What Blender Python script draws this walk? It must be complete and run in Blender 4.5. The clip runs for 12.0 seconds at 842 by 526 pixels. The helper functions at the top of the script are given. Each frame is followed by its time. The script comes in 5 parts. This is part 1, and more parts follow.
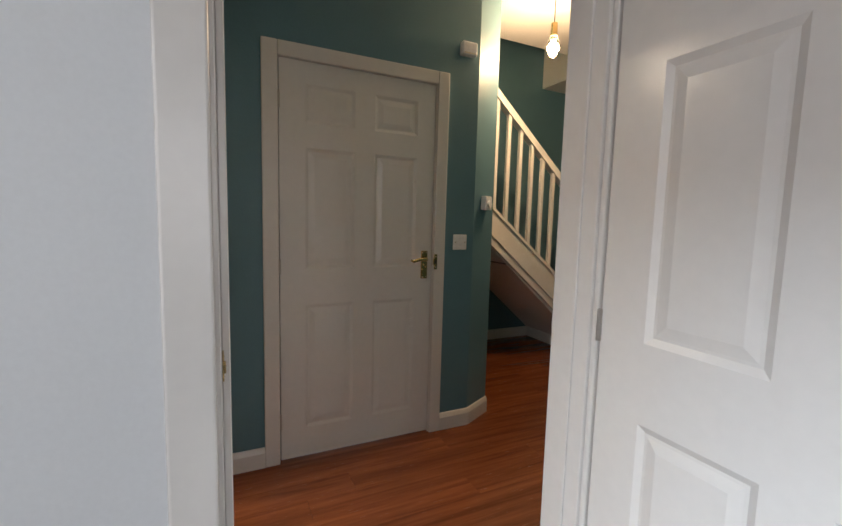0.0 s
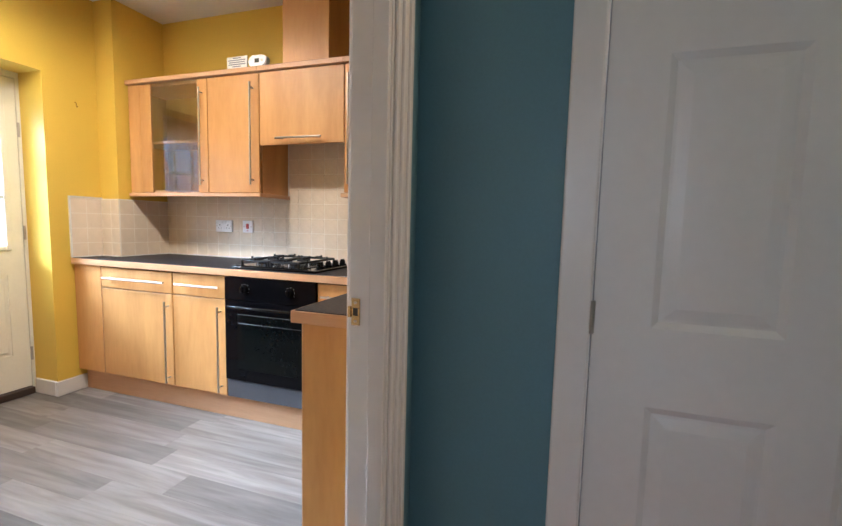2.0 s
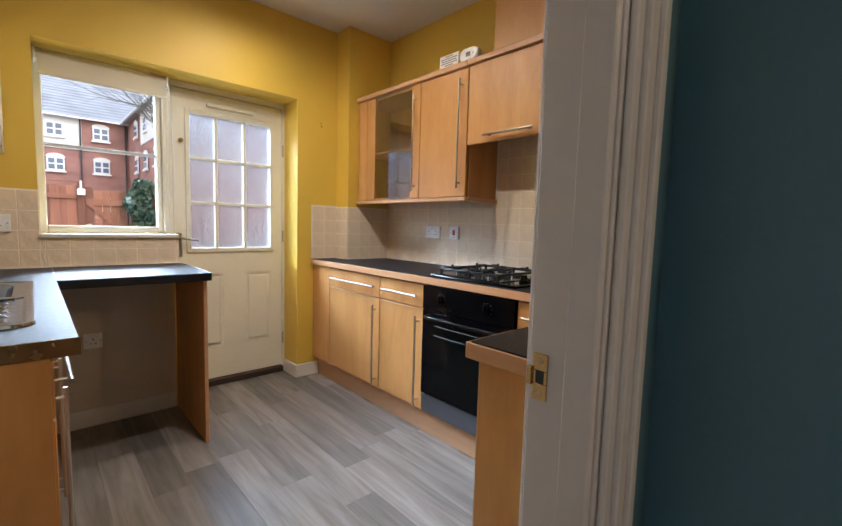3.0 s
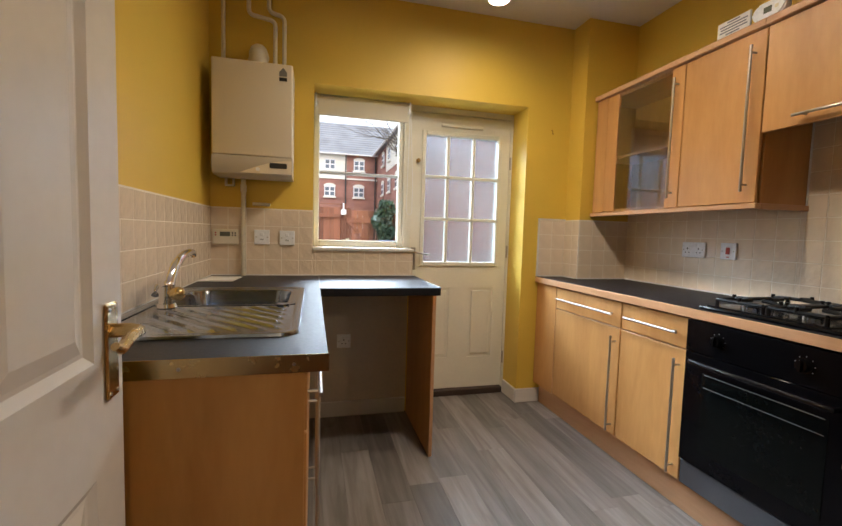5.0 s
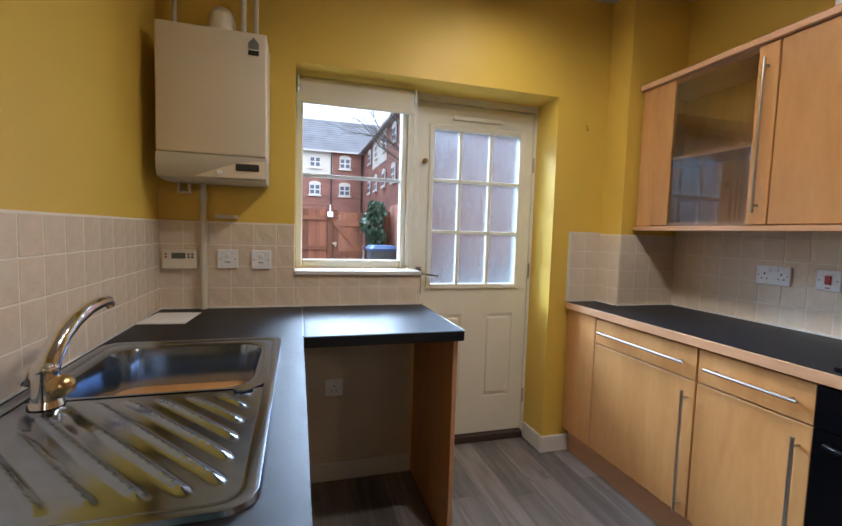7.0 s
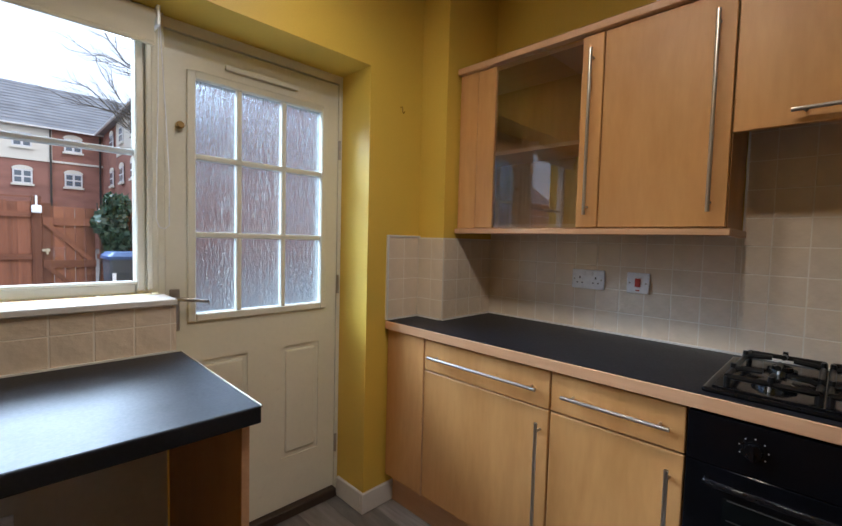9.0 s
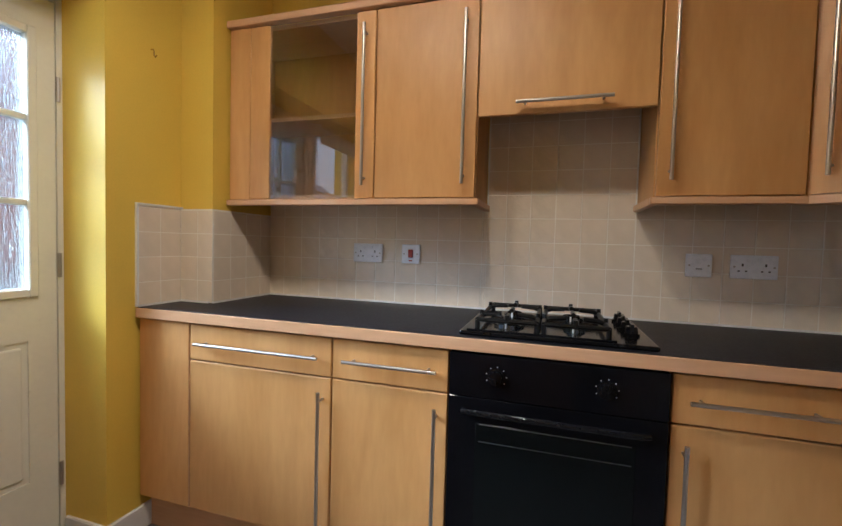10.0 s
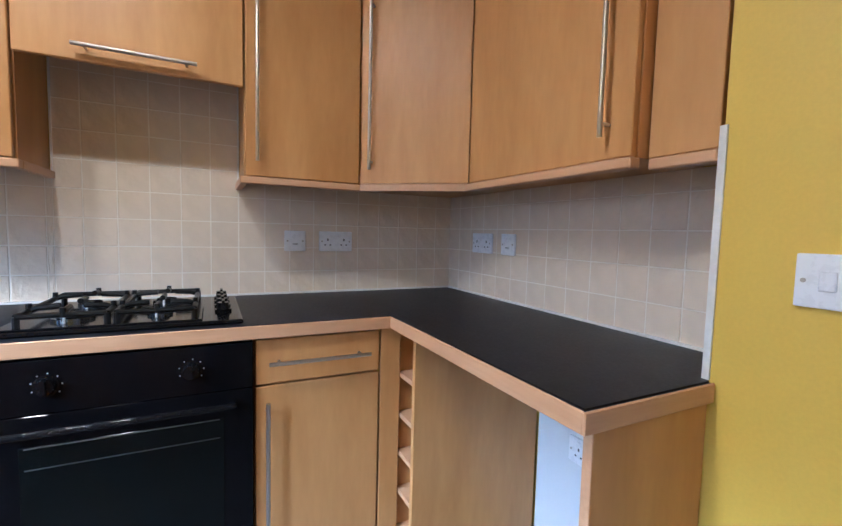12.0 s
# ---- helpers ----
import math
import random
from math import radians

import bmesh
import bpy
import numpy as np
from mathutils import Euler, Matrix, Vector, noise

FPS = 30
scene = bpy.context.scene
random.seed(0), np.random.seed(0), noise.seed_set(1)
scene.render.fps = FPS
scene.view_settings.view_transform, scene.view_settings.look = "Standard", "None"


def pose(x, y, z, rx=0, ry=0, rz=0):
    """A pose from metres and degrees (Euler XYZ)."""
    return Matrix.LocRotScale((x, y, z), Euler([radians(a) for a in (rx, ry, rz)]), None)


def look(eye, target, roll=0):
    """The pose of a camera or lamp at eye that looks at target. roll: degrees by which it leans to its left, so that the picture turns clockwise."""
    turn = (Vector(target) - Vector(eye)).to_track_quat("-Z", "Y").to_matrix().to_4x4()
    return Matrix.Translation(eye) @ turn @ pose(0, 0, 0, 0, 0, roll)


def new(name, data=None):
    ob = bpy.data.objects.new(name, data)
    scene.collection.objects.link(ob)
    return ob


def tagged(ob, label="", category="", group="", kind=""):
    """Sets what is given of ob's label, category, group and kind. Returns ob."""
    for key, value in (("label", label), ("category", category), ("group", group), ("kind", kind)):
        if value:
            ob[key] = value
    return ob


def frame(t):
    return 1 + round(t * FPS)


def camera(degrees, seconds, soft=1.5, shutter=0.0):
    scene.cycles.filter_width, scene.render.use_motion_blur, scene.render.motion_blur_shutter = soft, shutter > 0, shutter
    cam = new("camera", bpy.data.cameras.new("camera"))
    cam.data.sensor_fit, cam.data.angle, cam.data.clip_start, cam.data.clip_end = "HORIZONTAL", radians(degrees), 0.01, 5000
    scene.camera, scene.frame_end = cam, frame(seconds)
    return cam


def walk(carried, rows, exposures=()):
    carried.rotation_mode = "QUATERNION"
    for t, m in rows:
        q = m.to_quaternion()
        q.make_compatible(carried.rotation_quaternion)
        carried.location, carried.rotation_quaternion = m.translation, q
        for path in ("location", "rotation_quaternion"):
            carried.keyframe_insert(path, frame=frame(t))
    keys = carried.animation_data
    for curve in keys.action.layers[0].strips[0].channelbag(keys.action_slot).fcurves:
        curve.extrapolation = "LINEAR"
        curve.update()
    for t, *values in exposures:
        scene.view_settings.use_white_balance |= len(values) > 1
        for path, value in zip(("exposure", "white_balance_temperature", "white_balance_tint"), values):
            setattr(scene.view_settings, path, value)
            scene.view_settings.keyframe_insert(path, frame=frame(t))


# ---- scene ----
cam = camera(89.8, 12.0)
PATH = [
    (0, -3.610, -2.901, 1.229, 84.21, -1.50, -115.55),
    (0.4, -3.376, -3.033, 1.229, 84.37, -1.39, -109.34),
    (0.5, -3.309, -3.067, 1.208, 84.69, -1.26, -107.77),
    (0.6, -3.251, -3.091, 1.193, 85.13, -1.08, -106.42),
    (0.8, -3.117, -3.138, 1.189, 85.22, -1.25, -103.05),
    (1, -3.011, -3.152, 1.186, 85.19, -1.30, -98.46),
    (1.1, -2.954, -3.152, 1.192, 84.84, -1.41, -96.20),
    (1.5, -2.742, -3.124, 1.189, 84.68, -1.27, -85.08),
    (2, -2.534, -3.084, 1.192, 84.70, -1.46, -71.78),
    (2.5, -2.309, -3.003, 1.172, 85.32, -1.85, -56.24),
    (3, -2.166, -2.940, 1.182, 84.98, -1.65, -42.57),
    (3.5, -2.042, -2.922, 1.171, 85.03, -1.67, -31.49),
    (5.5, -2.149, -2.553, 1.205, 85.93, -1.65, -13.20),
    (6, -2.142, -2.390, 1.254, 85.37, -1.81, -13.37),
    (6.5, -2.139, -2.233, 1.255, 86.28, -1.63, -14.01),
    (7, -2.118, -2.134, 1.288, 85.86, -1.73, -16.17),
    (9, -1.907, -1.542, 1.296, 86.92, -1.49, -44.95),
    (9.5, -1.880, -1.524, 1.233, 87.47, -1.70, -59.20),
    (10, -1.843, -1.555, 1.182, 87.57, -1.56, -72.74),
    (10.5, -1.830, -1.570, 1.161, 87.58, -1.39, -84.66),
    (11, -1.834, -1.619, 1.151, 87.08, -1.39, -95.73),
    (11.5, -1.842, -1.679, 1.154, 86.47, -1.48, -106.65),
    (12, -1.864, -1.763, 1.183, 85.88, -1.47, -116.37),
]
walk(cam, [(t, pose(*row)) for t, *row in PATH],
     exposures=((0, 1.05, 6900, 12), (0.5, 1.3, 6850, 11), (1.0, 1.75, 6150, 10), (1.5, 1.75, 5950, 10), (2.0, 1.58, 5650, 10), (2.5, 1.05, 5750, 10), (3.7, 0.73, 6000, 10), (5.5, 0.52, 6450, 10),
                (7.2, 0.33, 5450, 10), (9.0, -0.05, 5700, 10), (9.6, 0.28, 5900, 10), (10.4, 0.72, 5200, 10), (11.0, 1.08, 4800, 10), (12, 1.12, 4850, 10)))

# ---- light ----
world = bpy.data.worlds.new("overcast")
scene.world = world
world.use_nodes = True
wn = world.node_tree.nodes
sky = wn.new("ShaderNodeTexSky")
sky.sky_type, sky.sun_disc = "NISHITA", False
sky.sun_elevation, sky.sun_rotation, sky.air_density, sky.dust_density = radians(35), radians(160), 1.0, 5.0
wn["Background"].inputs["Strength"].default_value = 0.15
# thin white cloud over the sky
cloud = wn.new("ShaderNodeMix")
cloud.data_type = "RGBA"
cloud.inputs["Factor"].default_value = 0.65
cloud.inputs["B"].default_value = (12.5, 13.0, 14.0, 1)
world.node_tree.links.new(sky.outputs["Color"], cloud.inputs["A"])
world.node_tree.links.new(cloud.outputs["Result"], wn["Background"].inputs["Color"])


def lamp(name, kind, energy, colour, m, **keys):
    data = bpy.data.lights.new(name, kind)
    data.energy, data.color = energy, colour
    for key, value in keys.items():
        if key == "size":
            data.shape, data.size, data.size_y = "RECTANGLE", value[0], value[1]
        elif key == "angle":
            data.angle = value
        elif key == "radius":
            data.shadow_soft_size = value
    ob = new(name, data)
    ob.matrix_world = m
    return ob


lamp("sun", "SUN", 0.7, (1.0, 0.97, 0.92), pose(0, 0, 0, 42, 0, 25), angle=radians(30))
# sky light through the kitchen window and glazed door, from an area lamp above view
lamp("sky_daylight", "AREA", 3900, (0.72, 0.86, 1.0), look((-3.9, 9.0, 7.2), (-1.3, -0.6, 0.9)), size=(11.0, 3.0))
# fill lamp added at an invented, unseen opening in the living room's north wall
lamp("living_fill", "AREA", 5.5, (0.9, 0.95, 1.0), look((-4.5, -1.17, 1.3), (-4.4, -3.7, 1.2)), size=(1.2, 1.8))
lamp("bulb_glow", "POINT", 17, (1.0, 0.70, 0.42), pose(-1.527, -4.754, 2.29), radius=0.03)
# the lit spotlights on the kitchen ceiling
SPOTS = [(-1.16, -0.46), (-1.24, -0.86), (-1.32, -1.26)]
for (x, y), power in zip(SPOTS, (8, 26, 32)):
    lamp("spot_glow", "POINT", power, (1.0, 0.87, 0.69), pose(x, y, 2.515), radius=0.045)

# ---- materials ----
MATS = {}


def mat(name, colour=(0.8, 0.8, 0.8), rough=0.5, metal=0.0, vary=0.08, scale=3.0, fine=60.0, bump=0.05, spread=0.002, coat=0.0, stretch=(1, 1, 1), dark=None, piece=0.0, spec=0.5):
    """A painted or plain surface: two scales of tone, fine relief, uneven gloss."""
    if name in MATS:
        return MATS[name]
    m = bpy.data.materials.new(name)
    m.use_nodes = True
    n, l = m.node_tree.nodes, m.node_tree.links
    b = n["Principled BSDF"]
    co = n.new("ShaderNodeTexCoord")
    mp = n.new("ShaderNodeMapping")
    mp.inputs["Scale"].default_value = stretch
    l.new(co.outputs["Object"], mp.inputs["Vector"])
    big, small = n.new("ShaderNodeTexNoise"), n.new("ShaderNodeTexNoise")
    big.inputs["Scale"].default_value, small.inputs["Scale"].default_value = scale, fine
    big.inputs["Detail"].default_value, small.inputs["Detail"].default_value = 5, 4
    for x in (big, small):
        l.new(mp.outputs["Vector"], x.inputs["Vector"])
    mix = n.new("ShaderNodeMix")
    mix.data_type = "FLOAT"
    mix.inputs[0].default_value = 0.35
    l.new(big.outputs["Fac"], mix.inputs[2])
    l.new(small.outputs["Fac"], mix.inputs[3])
    ramp = n.new("ShaderNodeValToRGB")
    lo = dark or tuple(c * (1 - vary * 2) for c in colour)
    hi = tuple(min(1, c * (1 + vary)) for c in colour)
    ramp.color_ramp.elements[0].position, ramp.color_ramp.elements[1].position = 0.3, 0.7
    ramp.color_ramp.elements[0].color, ramp.color_ramp.elements[1].color = (*lo, 1), (*hi, 1)
    l.new(mix.outputs[0], ramp.inputs["Fac"])
    out = ramp.outputs["Color"]
    if piece:
        info, hsv, rng = n.new("ShaderNodeObjectInfo"), n.new("ShaderNodeHueSaturation"), n.new("ShaderNodeMapRange")
        rng.inputs["To Min"].default_value, rng.inputs["To Max"].default_value = 1 - piece, 1 + piece
        l.new(info.outputs["Random"], rng.inputs["Value"])
        l.new(rng.outputs["Result"], hsv.inputs["Value"])
        l.new(out, hsv.inputs["Color"])
        out = hsv.outputs["Color"]
    l.new(out, b.inputs["Base Color"])
    rr = n.new("ShaderNodeMapRange")
    rr.inputs["To Min"].default_value, rr.inputs["To Max"].default_value = max(0.02, rough * 0.8), min(1, rough * 1.2)
    l.new(small.outputs["Fac"], rr.inputs["Value"])
    l.new(rr.outputs["Result"], b.inputs["Roughness"])
    b.inputs["Metallic"].default_value = metal
    b.inputs["Specular IOR Level"].default_value = spec
    b.inputs["Coat Weight"].default_value = coat
    b.inputs["Coat Roughness"].default_value = 0.08
    if bump:
        bp = n.new("ShaderNodeBump")
        bp.inputs["Strength"].default_value, bp.inputs["Distance"].default_value = bump, spread
        l.new(small.outputs["Fac"], bp.inputs["Height"])
        l.new(bp.outputs["Normal"], b.inputs["Normal"])
    MATS[name] = m
    return m


def wood(name, light, deep, rough=0.35, along=2, piece=0.0, scale=1.0, ratio=1.0, turn=(0, 0, 0), pores=0.4):
    """Grain drawn out along one axis, with broad figure and fine pores."""
    m = bpy.data.materials.new(name)
    m.use_nodes = True
    n, l = m.node_tree.nodes, m.node_tree.links
    b = n["Principled BSDF"]
    co, mp = n.new("ShaderNodeTexCoord"), n.new("ShaderNodeMapping")
    s = [14 * scale] * 3
    s[along] = 1.1 * scale * ratio
    mp.inputs["Scale"].default_value = s
    mp.inputs["Rotation"].default_value = turn
    info, add = n.new("ShaderNodeObjectInfo"), n.new("ShaderNodeVectorMath")
    add.operation = "MULTIPLY_ADD"
    add.inputs[1].default_value, add.inputs[2].default_value = (1, 1, 1), (0, 0, 0)
    sc = n.new("ShaderNodeVectorMath")
    sc.operation = "SCALE"
    sc.inputs[0].default_value = (7.3, 5.1, 3.7)
    l.new(info.outputs["Random"], sc.inputs["Scale"])
    l.new(co.outputs["Object"], add.inputs[0])
    l.new(sc.outputs[0], add.inputs[2])
    l.new(add.outputs[0], mp.inputs["Vector"])
    a, c = n.new("ShaderNodeTexNoise"), n.new("ShaderNodeTexNoise")
    a.inputs["Scale"].default_value, a.inputs["Detail"].default_value, a.inputs["Distortion"].default_value = 0.9, 4, 0.7
    c.inputs["Scale"].default_value, c.inputs["Detail"].default_value = 9, 6
    for x in (a, c):
        l.new(mp.outputs["Vector"], x.inputs["Vector"])
    mix = n.new("ShaderNodeMix")
    mix.data_type = "FLOAT"
    mix.inputs[0].default_value = pores
    l.new(a.outputs["Fac"], mix.inputs[2])
    l.new(c.outputs["Fac"], mix.inputs[3])
    ramp = n.new("ShaderNodeValToRGB")
    ramp.color_ramp.elements[0].position, ramp.color_ramp.elements[1].position = 0.32, 0.68
    ramp.color_ramp.elements[0].color, ramp.color_ramp.elements[1].color = (*deep, 1), (*light, 1)
    l.new(mix.outputs[0], ramp.inputs["Fac"])
    out = ramp.outputs["Color"]
    if piece:
        hsv, rng = n.new("ShaderNodeHueSaturation"), n.new("ShaderNodeMapRange")
        rng.inputs["To Min"].default_value, rng.inputs["To Max"].default_value = 1 - piece, 1 + piece
        l.new(info.outputs["Random"], rng.inputs["Value"])
        l.new(rng.outputs["Result"], hsv.inputs["Value"])
        l.new(out, hsv.inputs["Color"])
        out = hsv.outputs["Color"]
    l.new(out, b.inputs["Base Color"])
    rr = n.new("ShaderNodeMapRange")
    rr.inputs["To Min"].default_value, rr.inputs["To Max"].default_value = rough * 0.85, rough * 1.2
    l.new(c.outputs["Fac"], rr.inputs["Value"])
    l.new(rr.outputs["Result"], b.inputs["Roughness"])
    bp = n.new("ShaderNodeBump")
    b.inputs["Specular IOR Level"].default_value = 0.38
    bp.inputs["Strength"].default_value, bp.inputs["Distance"].default_value = 0.06, 0.001
    l.new(c.outputs["Fac"], bp.inputs["Height"])
    l.new(bp.outputs["Normal"], b.inputs["Normal"])
    return m


def glass(name, rough=0.0, wave=0.0, tint=(1, 1, 1), scale=(1, 1, 1), ior=1.45):
    m = bpy.data.materials.new(name)
    m.use_nodes = True
    n, l = m.node_tree.nodes, m.node_tree.links
    b = n["Principled BSDF"]
    b.inputs["Base Color"].default_value = (*tint, 1)
    b.inputs["Transmission Weight"].default_value = 1
    b.inputs["Roughness"].default_value = rough
    b.inputs["IOR"].default_value = ior
    if wave:
        co, mp, no, bp = n.new("ShaderNodeTexCoord"), n.new("ShaderNodeMapping"), n.new("ShaderNodeTexNoise"), n.new("ShaderNodeBump")
        mp.inputs["Scale"].default_value = scale
        no.inputs["Scale"].default_value, no.inputs["Detail"].default_value = 1, 3
        l.new(co.outputs["Object"], mp.inputs["Vector"])
        l.new(mp.outputs["Vector"], no.inputs["Vector"])
        l.new(no.outputs["Fac"], bp.inputs["Height"])
        bp.inputs["Strength"].default_value, bp.inputs["Distance"].default_value = wave, 0.01
        l.new(bp.outputs["Normal"], b.inputs["Normal"])
    return m


YELLOW = mat("yellow_paint", (0.73, 0.495, 0.07), 0.5, vary=0.05, scale=1.6, fine=140, bump=0.12, spread=0.001)
TEAL = mat("teal_paint", (0.115, 0.23, 0.28), 0.5, vary=0.06, scale=1.4, fine=130, bump=0.12, spread=0.001)
WHITEWALL = mat("white_emulsion", (0.72, 0.74, 0.76), 0.6, vary=0.03, scale=1.2, fine=120, bump=0.1, spread=0.001)
CEIL = mat("ceiling_paint", (0.74, 0.71, 0.68), 0.8, vary=0.03, scale=2, fine=45, bump=0.35, spread=0.003)
GLOSS = mat("white_gloss_paint", (0.74, 0.71, 0.68), 0.22, vary=0.03, scale=2.5, fine=35, bump=0.06, spread=0.002)
UPVC = mat("cream_frame_paint", (0.78, 0.75, 0.64), 0.3, vary=0.03, scale=4, fine=60, bump=0.03)
TILE = mat("cream_glazed_tile", (0.77, 0.645, 0.505), 0.07, vary=0.03, scale=1.2, fine=2.0, bump=0.6, spread=0.008, piece=0.02)
GROUT = mat("pale_grout", (0.85, 0.775, 0.67), 0.7, vary=0.05, scale=8, fine=90, bump=0.2)
MAPLE = wood("maple_laminate", (0.63, 0.338, 0.12), (0.48, 0.232, 0.07), 0.40, along=2, piece=0.05, scale=0.42, ratio=2.6, pores=0.25)
MAPLEH = wood("maple_edge", (0.66, 0.39, 0.215), (0.56, 0.315, 0.16), 0.38, along=1)
MAPLEX = wood("maple_edge_across", (0.66, 0.39, 0.215), (0.56, 0.315, 0.16), 0.38, along=0)
WORKTOP = mat("slate_black_worktop", (0.014, 0.014, 0.018), 0.46, vary=0.3, scale=9, fine=150, bump=0.12, spread=0.001, spec=0.25)
STEEL = mat("brushed_steel", (0.35, 0.42, 0.54), 0.14, metal=1, vary=0.06, scale=6, fine=60, bump=0.012, stretch=(1, 5, 1))
CHROME = mat("chrome", (0.78, 0.78, 0.8), 0.08, metal=1, vary=0.02, bump=0.0)
HANDLE = mat("satin_nickel", (0.50, 0.46, 0.42), 0.33, metal=1, vary=0.04, fine=250, bump=0.03)
BRASS = mat("worn_brass", (0.60, 0.43, 0.20), 0.26, metal=1, vary=0.07, scale=5, fine=40, bump=0.02)
BLACK = mat("black_glass", (0.004, 0.004, 0.005), 0.05, vary=0.1, bump=0.0, spec=0.1)
ENAMEL = mat("black_enamel", (0.006, 0.006, 0.007), 0.12, vary=0.1, bump=0.03, spec=0.22)
IRON = mat("cast_iron", (0.005, 0.005, 0.005), 0.32, vary=0.2, fine=150, bump=0.15, spec=0.3)
GREYTRIM = mat("grey_oven_trim", (0.10, 0.105, 0.12), 0.35, metal=0.4, vary=0.06, bump=0.03)
PLASTIC = mat("white_plastic", (0.85, 0.86, 0.89), 0.28, vary=0.02, bump=0.0)
CREAMPL = mat("cream_plastic", (0.74, 0.68, 0.54), 0.35, vary=0.03, bump=0.02)
BOILERM = mat("boiler_enamel", (0.76, 0.67, 0.52), 0.3, vary=0.01, scale=2, bump=0.0)
BOILERP = mat("boiler_panel", (0.50, 0.45, 0.37), 0.34, vary=0.015, scale=3, bump=0.0)
DARK = mat("dark_plastic", (0.03, 0.03, 0.03), 0.4, vary=0.1, bump=0.02)
RED = mat("red_rocker", (0.45, 0.04, 0.03), 0.35, vary=0.05, bump=0.0)
PAPER = mat("paper", (0.78, 0.75, 0.72), 0.8, vary=0.05, bump=0.1)
INK = mat("grey_ink", (0.22, 0.22, 0.25), 0.7, vary=0.1, bump=0.0)
LCD = mat("lcd_grey", (0.12, 0.13, 0.10), 0.25, vary=0.05, bump=0.0)
BLIND = mat("cream_blind_cloth", (0.70, 0.66, 0.55), 0.85, vary=0.04, fine=300, bump=0.3, spread=0.0006)
PLANK = wood("grey_oak_vinyl", (0.275, 0.25, 0.236), (0.155, 0.136, 0.126), 0.45, along=1, piece=0.36, scale=0.3, ratio=6.0, pores=0.16)
REDWOOD = wood("red_brown_laminate", (0.26, 0.075, 0.026), (0.12, 0.032, 0.011), 0.25, along=1, piece=0.15, scale=0.28, ratio=5.0, pores=0.25)
CARPET = mat("grey_carpet", (0.12, 0.12, 0.125), 1.0, vary=0.25, scale=20, fine=400, bump=0.9, spread=0.006)
MIRROR = mat("mirror_silver", (0.62, 0.66, 0.66), 0.02, metal=1, vary=0.0, bump=0.0)
CLEAR = glass("clear_glass")
RAIN = glass("patterned_glass", 0.2, 1.0, tint=(0.66, 0.75, 0.84), scale=(130, 30, 14))
CABGLASS = glass("cabinet_glass", ior=1.65)
SHADE = glass("bulb_glass", 0.02, tint=(1, 0.95, 0.85))


def emitting(name, colour, strength):
    m = bpy.data.materials.new(name)
    m.use_nodes = True
    b = m.node_tree.nodes["Principled BSDF"]
    b.inputs["Emission Color"].default_value = (*colour, 1)
    b.inputs["Emission Strength"].default_value = strength
    return m


FILAMENT = emitting("lit_filament", (1.0, 0.62, 0.28), 40)
# ---- mesh helpers ----
def bm_box(bm, x0, x1, y0, y1, z0, z1):
    v = [bm.verts.new((x, y, z)) for z in (z0, z1) for y in (y0, y1) for x in (x0, x1)]
    for f in ((0, 2, 3, 1), (4, 5, 7, 6), (0, 1, 5, 4), (2, 6, 7, 3), (0, 4, 6, 2), (1, 3, 7, 5)):
        bm.faces.new([v[i] for i in f])
    return v


def boxes(*list_of, bevel=0.0, seg=1):
    bm = bmesh.new()
    for b in list_of:
        bm_box(bm, *b)
    if bevel:
        bmesh.ops.bevel(bm, geom=bm.edges[:], offset=bevel, segments=seg, profile=0.5, affect="EDGES")
    return bm


def bm_rod(bm, a, b, r, n=12, r2=None):
    a, b = Vector(a), Vector(b)
    q = (b - a).to_track_quat("Z", "Y").to_matrix()
    r2 = r if r2 is None else r2
    lo = [bm.verts.new(a + q @ Vector((math.cos(i * math.tau / n) * r, math.sin(i * math.tau / n) * r, 0))) for i in range(n)]
    hi = [bm.verts.new(b + q @ Vector((math.cos(i * math.tau / n) * r2, math.sin(i * math.tau / n) * r2, 0))) for i in range(n)]
    for i in range(n):
        bm.faces.new((lo[i], lo[(i + 1) % n], hi[(i + 1) % n], hi[i]))
    bm.faces.new(lo[::-1])
    bm.faces.new(hi)


def bm_tube(bm, points, r, n=10, radii=None):
    """A pipe through points, with round ends capped flat."""
    pts = [Vector(p) for p in points]
    rings = []
    for i, p in enumerate(pts):
        d = (pts[min(i + 1, len(pts) - 1)] - pts[max(i - 1, 0)]).normalized()
        q = d.to_track_quat("Z", "Y").to_matrix()
        if rings:
            x = (rings[-1][0].co - pts[i - 1]).normalized()
            x = (x - d * x.dot(d)).normalized()
            q = Matrix((x, d.cross(x), d)).transposed()
        rr = radii[i] if radii else r
        rings.append([bm.verts.new(p + q @ Vector((math.cos(k * math.tau / n) * rr, math.sin(k * math.tau / n) * rr, 0))) for k in range(n)])
    for a, b in zip(rings, rings[1:]):
        for k in range(n):
            bm.faces.new((a[k], a[(k + 1) % n], b[(k + 1) % n], b[k]))
    bm.faces.new(rings[0][::-1])
    bm.faces.new(rings[-1])


def bm_prism(bm, outline, z0, z1):
    lo, hi = [bm.verts.new((x, y, z0)) for x, y in outline], [bm.verts.new((x, y, z1)) for x, y in outline]
    n = len(outline)
    bm.faces.new(lo[::-1])
    bm.faces.new(hi)
    for i in range(n):
        bm.faces.new((lo[i], lo[(i + 1) % n], hi[(i + 1) % n], hi[i]))


